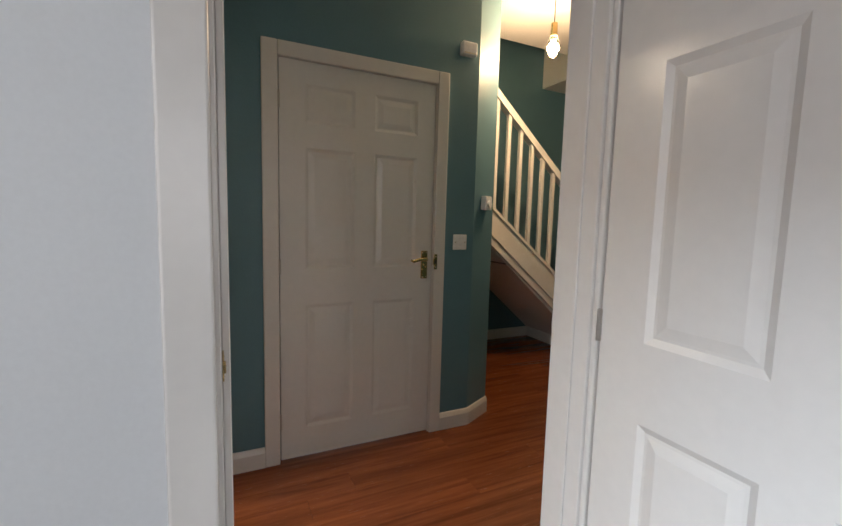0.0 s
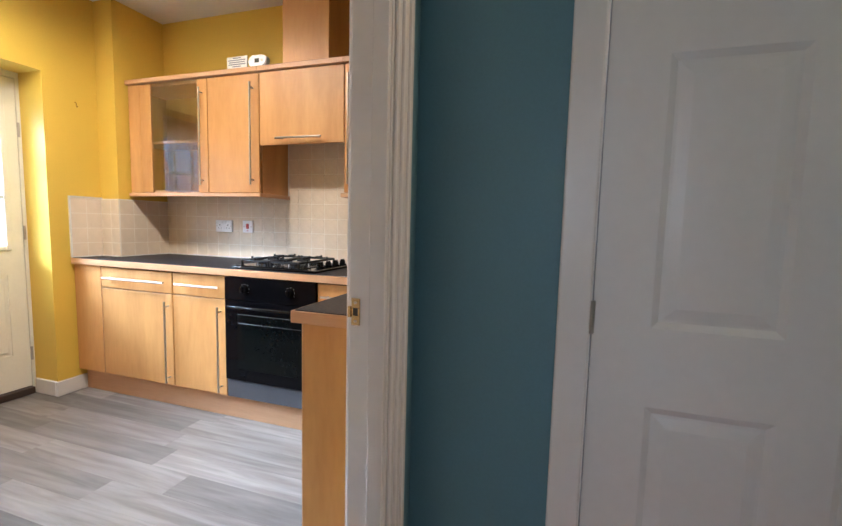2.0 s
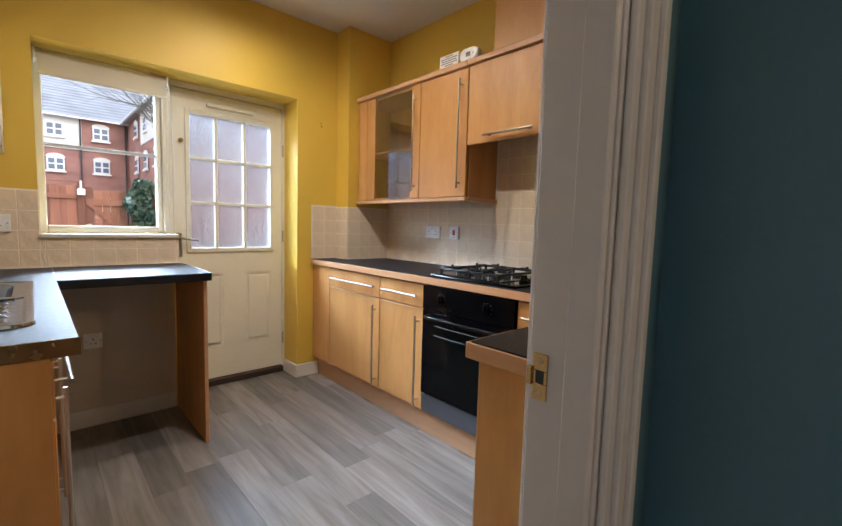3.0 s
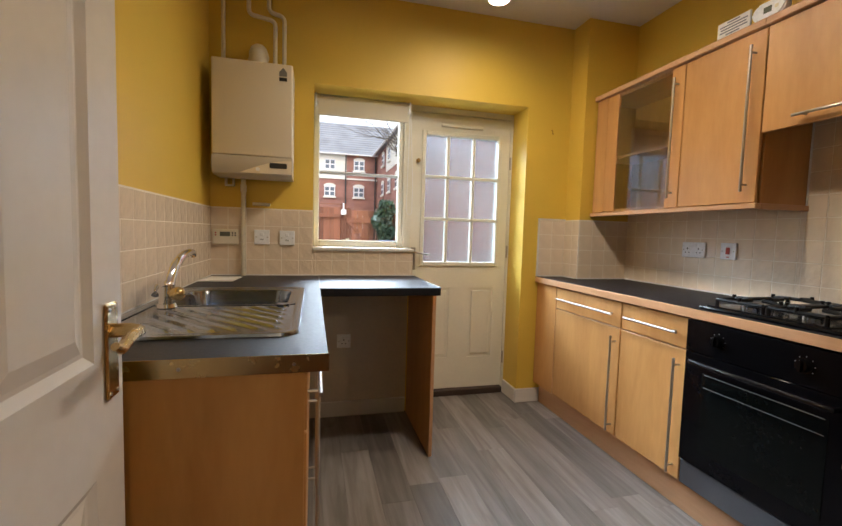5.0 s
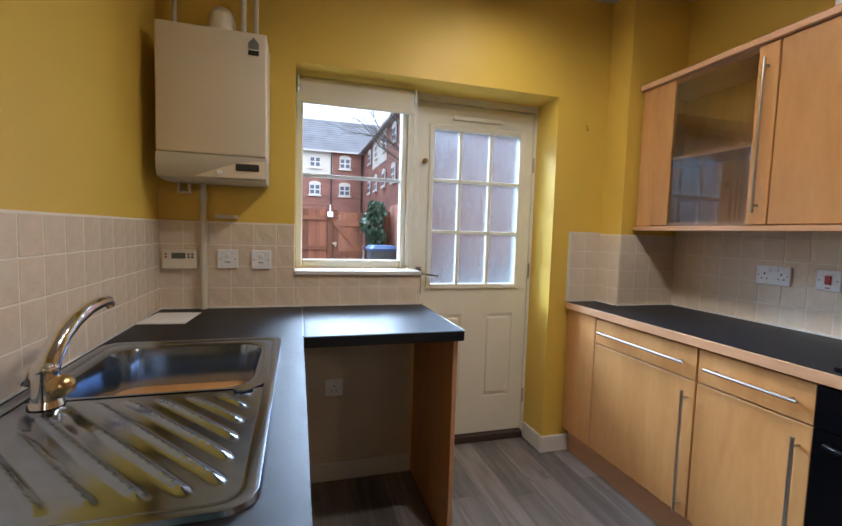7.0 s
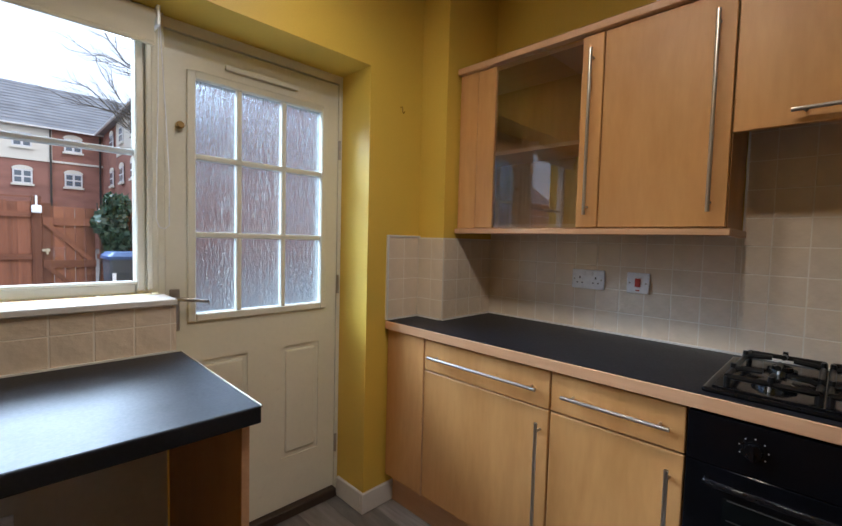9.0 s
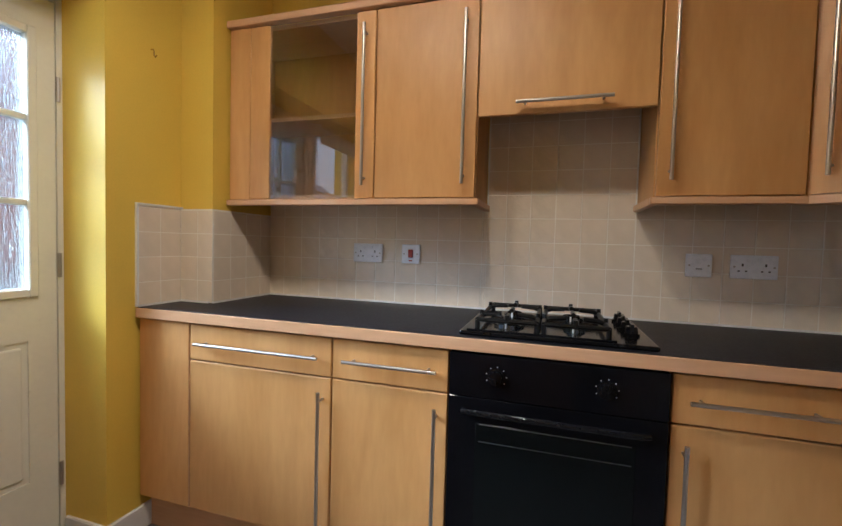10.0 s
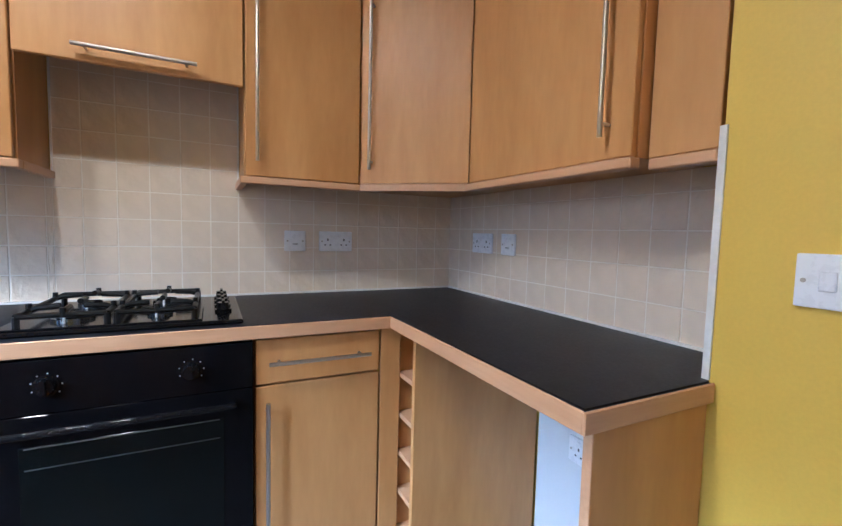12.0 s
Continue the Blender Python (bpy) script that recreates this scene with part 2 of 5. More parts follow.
def bm_ball(bm, c, r, seg=16, rings=10, squash=(1, 1, 1)):
    m = Matrix.Translation(c) @ Matrix.Diagonal((*squash, 1))
    bmesh.ops.create_uvsphere(bm, u_segments=seg, v_segments=rings, radius=r, matrix=m)


def shape(name, bm, material, parent=None, smooth=False):
    bmesh.ops.recalc_face_normals(bm, faces=bm.faces[:])
    me = bpy.data.meshes.new(name)
    bm.to_mesh(me)
    bm.free()
    me.materials.append(material)
    if smooth:
        me.shade_smooth()
        me.set_sharp_from_angle(angle=radians(35))
    ob = new(name, me)
    ob.parent = parent
    return ob


def part(name, bm, material, parent, label="", smooth=False):
    ob = shape(name, bm, material, parent, smooth)
    return tagged(ob, label) if label else ob


def thing(name, label, category, group="", at=(0, 0, 0)):
    ob = new(name)
    ob.empty_display_size = 0.05
    return tagged(ob, label, category, group)


def built(name, bm, material, label, category="", kind="structure", smooth=False):
    return tagged(shape(name, bm, material, None, smooth), label, category or name.split("_")[0], kind=kind)


# ---- plan (metres) ----
XW, YT, H = -2.715, -2.856, 2.63          # west wall, south tiled wall, ceiling
KD = -2.635                                # kitchen face of the doorway wall
HX, HN = -1.51, -2.733                     # hall: east wall, north wall
WT = 0.91                                  # worktop height
RX0, RX1, RZ, SILL = -2.135, -0.712, 2.072, 1.085   # recess with window and back door
U3E = -1.865                               # south end of the hob recess
PX, PY = -0.385, -0.17                     # boxed-in pillar

# ---- kitchen shell ----
built("wall_north", boxes((XW - 0.1, RX0, 0, 0.33, 0, H), (RX0, RX1, 0, 0.33, RZ, H), (RX1, 0.1, 0, 0.33, 0, H), (RX0, -1.5, 0, 0.33, 0, SILL - 0.02)),
      YELLOW, "yellow painted wall with a recess for window and door", "wall")
wall_east = built("wall_east", boxes((0, 0.1, KD - 0.4, 0, 0, H)), YELLOW, "yellow painted kitchen wall above cream tiles", "wall")
wall_west = built("wall_west", boxes((XW - 0.06, XW, HN, 0, 0, H)), YELLOW, "yellow painted kitchen wall above cream tiles", "wall")
built("pillar", boxes((PX, 0, PY, 0, 0, H)), YELLOW, "boxed-in yellow corner pillar", "pillar")
wall_south = built("wall_south", boxes((XW, -2.47, KD - 0.06, KD, 0, H), (-1.655, -1.387, KD - 0.06, KD, 0, H), (-2.47, -1.655, KD - 0.06, KD, 1.998, H),
                  (-1.387, 0, YT - 0.1, YT, 0, H), (-1.447, -1.387, YT, KD - 0.06, 0, H)), YELLOW, "yellow painted wall beside the doorway", "wall")
built("wall_under_worktop", boxes((XW + 0.001, -1.528, -0.006, -0.001, 0.0, 0.868)), mat("cream_wall", (0.62, 0.53, 0.43), 0.6, vary=0.06, scale=2), "plain cream wall under the worktop", "wall")
built("tile_trim", boxes((-1.394, -1.380, KD - 0.004, KD + 0.004, WT, 1.40), (-0.599, -0.591, -0.012, 0, WT, 1.318), (-0.591, PX, -0.012, 0, 1.31, 1.318), (-0.013, -0.001, -1.286, -1.280, 1.36, 1.80), (-0.013, -0.001, U3E, U3E + 0.006, 1.36, 1.80)), mat("white_trim", (0.78, 0.76, 0.72), 0.35), "white tile edging strip", "trim")
built("wall_gap_back", boxes((-1.387, -0.7, YT, YT + 0.006, 0, 0.86)), WHITEWALL, "plain white wall behind the appliance gap", "wall")
kfloor = built("floor_kitchen", boxes((XW, 0, YT, 0.33, -0.1, -0.004)), DARK, "grey wood-look vinyl plank floor", "floor")
built("ceiling_kitchen", boxes((XW - 0.06, 0.1, YT - 0.1, 0.33, H, H + 0.1)), CEIL, "white textured ceiling", "ceiling")
built("baseboard_north", boxes((RX1 - 0.016, -0.50, -0.016, 0, 0, 0.1), (RX1 - 0.016, RX1, 0, 0.2, 0, 0.1), (-2.1, -1.53, -0.016, 0, 0, 0.1), bevel=0.004), GLOSS, "white painted skirting board", "baseboard")
built("window_sill", boxes((RX0 - 0.0, -1.498, -0.022, 0.15, SILL - 0.02, SILL), bevel=0.003), mat("sill_white", (0.78, 0.75, 0.70), 0.25), "white tiled window sill", "sill")

# ---- hall shell ----
wall_hall = built("wall_hall_east", boxes((HX, HX + 0.1, -3.135, HN, 0, H), (HX, HX + 0.1, -4.245, -4.005, 0, H), (HX, HX + 0.1, -4.005, -3.135, 1.98, H)), TEAL, "teal painted hall wall round a white door", "wall")
bm = bmesh.new()
bm_prism(bm, ((HX, -4.245), (-1.405, -4.45), (0.0, -4.45), (0.0, -4.35), (-1.36, -4.35), (HX + 0.1, -4.245)), 0, H)
built("wall_hall_chamfer", bm, TEAL, "teal painted wall with a chamfered corner", "wall")
built("wall_hall_north", boxes((-1.655, HX + 0.1, HN, KD - 0.06, 0, H), (XW - 0.06, -2.47, HN, KD - 0.06, 0, H), (-2.47, -1.655, HN, KD - 0.06, 1.998, H)), TEAL, "teal painted wall round the kitchen doorway", "wall")
built("wall_hall_west", boxes((-2.82, -2.76, -2.876, HN + 0.12, 0, H), (-2.82, -2.76, -6.95, -3.737, 0, H), (-2.82, -2.76, -3.737, -2.876, 1.998, H)), TEAL, "teal painted hall wall round the living room doorway", "wall")
built("wall_living_east", boxes((-2.88, -2.82, -2.876, -1.2, 0, H), (-2.88, -2.82, -6.0, -3.737, 0, H), (-2.88, -2.82, -3.737, -2.876, 1.998, H)), WHITEWALL, "off-white living room wall", "wall")
built("wall_stairs_east", boxes((0, 0.1, -7.05, -4.45, 0, 4.4)), TEAL, "teal painted wall behind the stairs", "wall")
built("wall_hall_south", boxes((-2.82, 0.1, -7.05, -6.95, 0, H)), TEAL, "teal painted hall wall", "wall")
built("floor_hall", boxes((-2.88, 0.1, -7.05, HN + 0.06, -0.1, -0.004)), DARK, "red-brown wood laminate hall floor", "floor")
built("ceiling_hall", boxes((-2.82, -0.8, -7.05, KD - 0.06, H, H + 0.12), (-0.8, 0, -7.05, -6.0, H, H + 0.12), (-0.8, 0, -4.45, YT - 0.1, H, H + 0.12)), CEIL, "white ceiling with a stairwell opening", "ceiling")
built("stairwell_lining", boxes((-0.86, -0.8, -6.06, -4.4, H + 0.12, 4.4), (-0.8, 0, -6.06, -6.0, H + 0.12, 4.4), (-0.8, 0, -4.45, -4.39, H, 4.4), (-0.86, 0.1, -6.06, -4.39, 4.4, 4.5)), CEIL, "pale stairwell lining above the flight", "wall")
# ---- living room shell ----
built("floor_living", boxes((-6.6, -2.88, -6.0, -1.2, -0.1, 0)), CARPET, "grey living room carpet", "floor")
built("ceiling_living", boxes((-6.6, -2.82, -6.0, -1.2, H, H + 0.1)), CEIL, "white ceiling", "ceiling")
# unseen walls; both openings are made up to let light into the room
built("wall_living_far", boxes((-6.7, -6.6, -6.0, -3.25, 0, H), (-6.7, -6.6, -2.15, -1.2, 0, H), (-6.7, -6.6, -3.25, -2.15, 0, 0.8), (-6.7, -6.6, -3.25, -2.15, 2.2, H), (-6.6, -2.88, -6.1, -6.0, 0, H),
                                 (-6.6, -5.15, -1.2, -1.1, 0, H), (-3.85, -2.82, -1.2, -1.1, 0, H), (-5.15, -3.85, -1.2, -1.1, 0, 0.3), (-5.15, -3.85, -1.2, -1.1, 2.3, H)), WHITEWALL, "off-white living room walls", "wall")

# ---- linings, stops, architraves ----
def lining(name, label, boxes_list, casings):
    ob = thing(name, label, "door frame")
    tagged(ob, kind="structure")
    part("lining", boxes(*boxes_list, bevel=0.002), GLOSS, ob)
    for c in casings:
        part("architrave", boxes(*c, bevel=0.005, seg=2), GLOSS, ob)
    return ob


def casing_y(x0, x1, yf, d, z0, z1, inner):
    """Upright architrave on a wall facing y; d: way out of the wall; inner: +1 if its thin edge lies at x0."""
    w = x1 - x0
    lo, hi = sorted((yf, yf + d * 0.010))
    lo2, hi2 = sorted((yf, yf + d * 0.016))
    lo3, hi3 = sorted((yf, yf + d * 0.021))
    if inner > 0:
        return [(x0, x0 + w * 0.32, lo, hi, z0, z1), (x0 + w * 0.32, x0 + w * 0.7, lo2, hi2, z0, z1), (x0 + w * 0.7, x1, lo3, hi3, z0, z1)]
    return [(x1 - w * 0.32, x1, lo, hi, z0, z1), (x1 - w * 0.7, x1 - w * 0.32, lo2, hi2, z0, z1), (x0, x1 - w * 0.7, lo3, hi3, z0, z1)]


def casing_x(y0, y1, xf, d, z0, z1, inner):
    return [(b[2], b[3], b[0], b[1], b[4], b[5]) for b in casing_y(y0, y1, xf, d, z0, z1, inner)]


def casing_top(u0, u1, f, d, z0, w, facing):
    out = []
    for k0, k1, dd in ((0, 0.32, 0.010), (0.32, 0.7, 0.016), (0.7, 1, 0.021)):
        lo, hi = sorted((f, f + d * dd))
        za, zb = z0 + w * k0, z0 + w * k1
        out.append((u0, u1, lo, hi, za, zb) if facing == "y" else (lo, hi, u0, u1, za, zb))
    return out


kd = lining("door_frame_kitchen", "white gloss painted kitchen door lining with moulded architrave",
            [(-1.682, -1.652, HN, KD, 0, 2.0), (-2.473, -2.443, HN, KD, 0, 2.0), (-2.443, -1.682, HN, KD, 1.985, 2.0),
             (-1.695, -1.682, HN + 0.004, KD - 0.056, 0, 1.985), (-2.443, -2.43, HN + 0.004, KD - 0.056, 0, 1.985)],
            [casing_y(-1.676, -1.606, HN, -1, 0, 2.0, 1), casing_y(-2.519, -2.449, HN, -1, 0, 2.0, -1), casing_top(-2.449, -1.676, HN, -1, 1.992, 0.07, "y"),
             casing_y(-1.676, -1.606, KD, 1, 0, 2.0, 1), casing_y(-2.519, -2.449, KD, 1, 0, 2.0, -1), casing_top(-2.449, -1.676, KD, 1, 1.992, 0.07, "y")])
hd = lining("door_frame_cupboard", "white gloss painted cupboard door lining with moulded architrave",
            [(HX - 0.002, HX + 0.098, -3.16, -3.132, 0, 1.983), (HX - 0.002, HX + 0.098, -4.008, -3.98, 0, 1.983), (HX - 0.002, HX + 0.098, -3.98, -3.16, 1.958, 1.983), (HX + 0.05, HX + 0.09, -3.175, -3.16, 0, 1.958), (HX + 0.05, HX + 0.09, -3.98, -3.965, 0, 1.958)],
            [[(HX - 0.018, HX, -3.157, -3.087, 0, 2.024)], [(HX - 0.018, HX, -4.051, -3.983, 0, 2.024)], [(HX - 0.018, HX, -3.983, -3.157, 1.956, 2.024)]])
ld = lining("door_frame_living", "white gloss painted living room door lining with strike plate",
            [(-2.88, -2.76, -2.902, -2.872, 0, 2.0), (-2.88, -2.76, -3.74, -3.71, 0, 2.0), (-2.88, -2.76, -3.71, -2.902, 1.985, 2.0),
             (-2.838, -2.77, -2.916, -2.902, 0, 1.985), (-2.838, -2.762, -3.71, -3.702, 0, 1.985)],
            [[(-2.897, -2.88, -2.894, -2.822, 0, 2.075)], [(-2.897, -2.88, -3.80, -3.718, 0, 2.075)], [(-2.897, -2.88, -3.718, -2.894, 1.992, 2.075)],
             casing_x(-2.898, -2.828, -2.76, 1, 0, 2.0, 1), casing_x(-3.785, -3.715, -2.76, 1, 0, 2.0, -1), casing_top(-3.785, -2.828, -2.76, 1, 1.992, 0.07, "x")])


def strike_plate(name, parent, place):
    plate_ = part(name, boxes((-0.002, 0.0015, -0.013, 0.013, -0.05, -0.014), (-0.002, 0.0015, -0.013, 0.013, 0.014, 0.05), (-0.002, 0.0015, -0.013, -0.007, -0.014, 0.014),
                              (-0.002, 0.0015, 0.007, 0.013, -0.014, 0.014), (-0.006, 0.001, 0.013, 0.022, -0.02, 0.02), bevel=0.0008), BRASS, parent, "worn brass strike plate")
    plate_.matrix_local = place
    part("keep_hole", boxes((-0.0016, -0.0005, -0.007, 0.007, -0.014, 0.014)), DARK, plate_)
    for z in (-0.034, 0.034):
        bm = bmesh.new()
        bm_rod(bm, (-0.0018, 0, z), (-0.0034, 0, z), 0.005, 10)
        part("screw", bm, HANDLE, plate_)


strike_plate("strike_plate", kd, pose(-1.684, -2.654, 0.99, 0, 0, 0) @ Matrix.Diagonal((1, 0.8, 0.62, 1)))
strike_plate("strike_plate", hd, pose(HX - 0.0185, -3.993, 1.0, 0, 0, 0) @ Matrix.Diagonal((1, 0.7, 0.85, 1)))
strike_plate("strike_plate", ld, pose(-2.858, -2.904, 0.98, 0, 0, 90) @ Matrix.Diagonal((0.7, 0.45, 0.5, 1)))

# ---- six-panel doors ----
def six_panel(name, label, w, h):
    """Leaf in its own axes: hinge at x=0, free edge at x=w, faces at y=0 and y=-0.036."""
    ob = tagged(thing(name, label, "door"), kind="structure")
    t, s = 0.036, w / 0.80
    cols = ((0.118 * s, 0.36 * s), (0.462 * s, 0.70 * s))
    rows = ((0.15, 0.785), (0.965, 1.55), (1.665, 1.845))
    xs = sorted({0, w, *[x for c in cols for x in c]})
    zs = sorted({0, h, *[z for r in rows for z in r]})
    bm = bmesh.new()
    for i in range(len(xs) - 1):
        for j in range(len(zs) - 1):
            if (xs[i], xs[i + 1]) in cols and (zs[j], zs[j + 1]) in rows:
                x0, x1, z0, z1 = xs[i], xs[i + 1], zs[j], zs[j + 1]
                for y, sg in ((0, 1), (-t, -1)):
                    prev = None
                    for ins, dep in ((0, 0), (0.006, 0.003), (0.015, 0.0075), (0.022, 0.007), (0.046, 0.0015)):
                        v = [bm.verts.new((a, y - sg * dep, b)) for a, b in ((x0 + ins, z0 + ins), (x1 - ins, z0 + ins), (x1 - ins, z1 - ins), (x0 + ins, z1 - ins))]
                        if prev:
                            for k in range(4):
                                bm.faces.new((prev[k], prev[(k + 1) % 4], v[(k + 1) % 4], v[k]))
                        prev = v
                    bm.faces.new(prev)
            else:
                for y in (0, -t):
                    bm.faces.new([bm.verts.new((a, y, b)) for a, b in ((xs[i], zs[j]), (xs[i + 1], zs[j]), (xs[i + 1], zs[j + 1]), (xs[i], zs[j + 1]))])
    for f in (((0, 0, 0), (0, -t, 0), (0, -t, h), (0, 0, h)), ((w, 0, 0), (w, -t, 0), (w, -t, h), (w, 0, h)), ((0, 0, h), (w, 0, h), (w, -t, h), (0, -t, h)), ((0, 0, 0), (w, 0, 0), (w, -t, 0), (0, -t, 0))):
        bm.faces.new([bm.verts.new(p) for p in f])
    bmesh.ops.remove_doubles(bm, verts=bm.verts[:], dist=0.0004)
    part("leaf", bm, GLOSS, ob)
    for y, sg in ((0, 1), (-t, -1)):
        hx = w - 0.045
        pl = part("handle_plate", boxes((hx - 0.02, hx + 0.02, min(y, y + sg * 0.006), max(y, y + sg * 0.006), 0.895, 1.05), bevel=0.003), BRASS, ob, "brass backplate")
        bm = bmesh.new()
        bm_tube(bm, [(hx, y, 1.005), (hx, y + sg * 0.03, 1.005), (hx - 0.008, y + sg * 0.046, 1.005), (hx - 0.03, y + sg * 0.05, 1.007), (hx - 0.06, y + sg * 0.05, 1.004), (hx - 0.085, y + sg * 0.05, 0.996), (hx - 0.1, y + sg * 0.048, 1.004)], 0.008, 10,
                [0.012, 0.011, 0.010, 0.009, 0.009, 0.008, 0.006])
        part("lever", bm, BRASS, pl, smooth=True)
        for z in (0.905, 1.04):
            for dx in (-0.012, 0.012):
                bm = bmesh.new()
                bm_rod(bm, (hx + dx, y + sg * 0.005, z), (hx + dx, y + sg * 0.0075, z), 0.0032, 8)
                part("screw", bm, HANDLE, pl)
    for z in (0.2, 0.98, 1.76):
        bm = bmesh.new()
        bm_rod(bm, (-0.002, 0.005, z - 0.038), (-0.002, 0.005, z + 0.038), 0.006, 8)
        part("hinge", bm, HANDLE, ob)
    part("latch", boxes((w - 0.002, w + 0.002, -0.03, -0.008, 0.95, 1.06), bevel=0.0005), BRASS, ob)
    return ob


d1 = six_panel("door_1", "closed white six-panel cupboard door with brass handle", 0.812, 1.945)
d1.matrix_world = pose(HX + 0.006, -3.165, 0.01, 0, 0, -90) @ Matrix.Diagonal((1, -1, 1, 1))
d2 = six_panel("door_2", "open white six-panel kitchen door with brass lever handle", 0.755, 1.965)
d2.matrix_world = pose(-2.447, KD, 0.012, 0, 0, 90) @ Matrix.Diagonal((1, -1, 1, 1))
d3 = six_panel("door_3", "open white six-panel living room door", 0.77, 1.965)
d3.matrix_world = pose(-2.906, -3.722, 0.012, 0, 0, 180) @ Matrix.Diagonal((1, -1, 1, 1))
# ---- back door and window in the recess ----
bd = tagged(thing("back_door", "cream painted back door with nine patterned glass panes", "door"), kind="structure")
DY = 0.222
bx, bz = (-1.372, -1.206, -1.012, -0.826), (0.988, 1.295, 1.592, 1.88)
part("leaf", boxes((-1.474, bx[0], DY, DY + 0.044, 0.05, 2.028), (bx[3], -0.734, DY, DY + 0.044, 0.05, 2.028), (bx[0], bx[3], DY, DY + 0.044, bz[3], 2.028), (bx[0], bx[3], DY + 0.006, DY + 0.04, 0.05, bz[0])), UPVC, bd)
bm = bmesh.new()
bm_box(bm, bx[0], bx[3], DY, DY + 0.01, 0.80, bz[0])
bm_box(bm, bx[0], bx[3], DY, DY + 0.01, 0.05, 0.28)
for a, b in ((bx[0], -1.355), (-1.168, -1.012), (-0.821, bx[3])):
    if b > a:
        bm_box(bm, a, b, DY, DY + 0.01, 0.28, 0.80)
part("rails", bm, UPVC, bd)
for a, b in ((-1.355, -1.168), (-1.012, -0.826)):
    part("panel", boxes((a + 0.018, b - 0.018, DY - 0.002, DY + 0.012, 0.30, 0.78), bevel=0.008, seg=2), UPVC, bd)
part("glazing_bead", boxes((bx[0] - 0.03, bx[0], DY - 0.012, DY, bz[0] - 0.03, bz[3] + 0.03), (bx[3], bx[3] + 0.03, DY - 0.012, DY, bz[0] - 0.03, bz[3] + 0.03),
                           (bx[0], bx[3], DY - 0.012, DY, bz[3], bz[3] + 0.03), (bx[0], bx[3], DY - 0.012, DY, bz[0] - 0.03, bz[0]), bevel=0.004), UPVC, bd)
for x in bx[1:3]:
    part("glazing_bar", boxes((x - 0.011, x + 0.011, DY - 0.004, DY + 0.03, bz[0], bz[3]), bevel=0.004), UPVC, bd)
for z in bz[1:3]:
    part("glazing_bar", boxes((bx[0], bx[3], DY - 0.006, DY + 0.028, z - 0.011, z + 0.011), bevel=0.004), UPVC, bd)
for i in range(3):
    for j in range(3):
        p = part("pane", boxes((bx[i] + 0.001, bx[i + 1] - 0.001, DY + 0.014, DY + 0.019, bz[j] + 0.001, bz[j + 1] - 0.001)), RAIN, bd, "rain-patterned obscure glass")
        p.visible_shadow = False
# black strips added behind the leaf's edge gaps to stand in for their shade
part("seal", boxes((-1.485, -1.468, DY + 0.046, DY + 0.058, 0.05, 2.04), (-0.74, -0.727, DY + 0.046, DY + 0.058, 0.05, 2.04), (-1.468, -0.74, DY + 0.046, DY + 0.058, 2.02, 2.04)), DARK, bd, "black strip added to darken the door gaps")
part("trickle_vent", boxes((-1.265, -0.95, DY - 0.016, DY, 1.943, 1.965), bevel=0.005, seg=2), UPVC, bd)
bm = bmesh.new()
bm_rod(bm, (-1.427, DY, 1.696), (-1.427, DY - 0.02, 1.696), 0.014, 14)
bm_rod(bm, (-1.427, DY - 0.02, 1.696), (-1.427, DY - 0.026, 1.696), 0.010, 14)
part("lock_cylinder", bm, BRASS, bd, "small brass lock", True)
pl = part("handle_plate", boxes((-1.462, -1.428, DY - 0.008, DY, 0.93, 1.09), bevel=0.003), HANDLE, bd)
bm = bmesh.new()
bm_tube(bm, [(-1.445, DY - 0.005, 1.055), (-1.445, DY - 0.04, 1.055), (-1.43, DY - 0.05, 1.055), (-1.39, DY - 0.05, 1.048), (-1.34, DY - 0.048, 1.04)], 0.007, 10)
part("lever", bm, HANDLE, pl, "", True)
for z in (0.27, 1.07, 1.72):
    bm = bmesh.new()
    bm_rod(bm, (-0.727, DY - 0.006, z - 0.045), (-0.727, DY - 0.006, z + 0.045), 0.007, 8)
    bm_box(bm, -0.727, -0.713, DY - 0.004, DY + 0.0, z - 0.045, z + 0.045)
    part("hinge", bm, HANDLE, bd)
built("door_frame_back", boxes((-0.731, RX1, DY - 0.005, DY + 0.07, 0.0, RZ), (-1.478, -0.731, DY - 0.005, DY + 0.07, 2.034, RZ), (-1.503, -1.48, DY - 0.02, DY + 0.07, 0.0, RZ)), UPVC, "cream painted back door frame", "door frame")
built("threshold", boxes((-1.48, -0.731, DY - 0.03, DY + 0.09, 0.0, 0.045), bevel=0.004), mat("dark_threshold", (0.05, 0.03, 0.02), 0.6), "dark wooden door threshold", "threshold")

win = tagged(thing("window_1", "cream framed casement window above the worktop", "window"), kind="structure")
WY = 0.185
part("window_frame", boxes((RX0, -2.098, WY, WY + 0.06, SILL, RZ), (-1.572, -1.503, WY, WY + 0.06, SILL, RZ), (-2.098, -1.572, WY, WY + 0.06, 1.99, RZ), (-2.098, -1.572, WY, WY + 0.06, SILL, 1.127), bevel=0.006, seg=2), UPVC, win)
part("casement_stile", boxes((-1.572, -1.548, WY - 0.012, WY, SILL + 0.01, RZ - 0.03), (-1.542, -1.524, WY - 0.02, WY, SILL + 0.01, RZ - 0.03), bevel=0.004), UPVC, win)
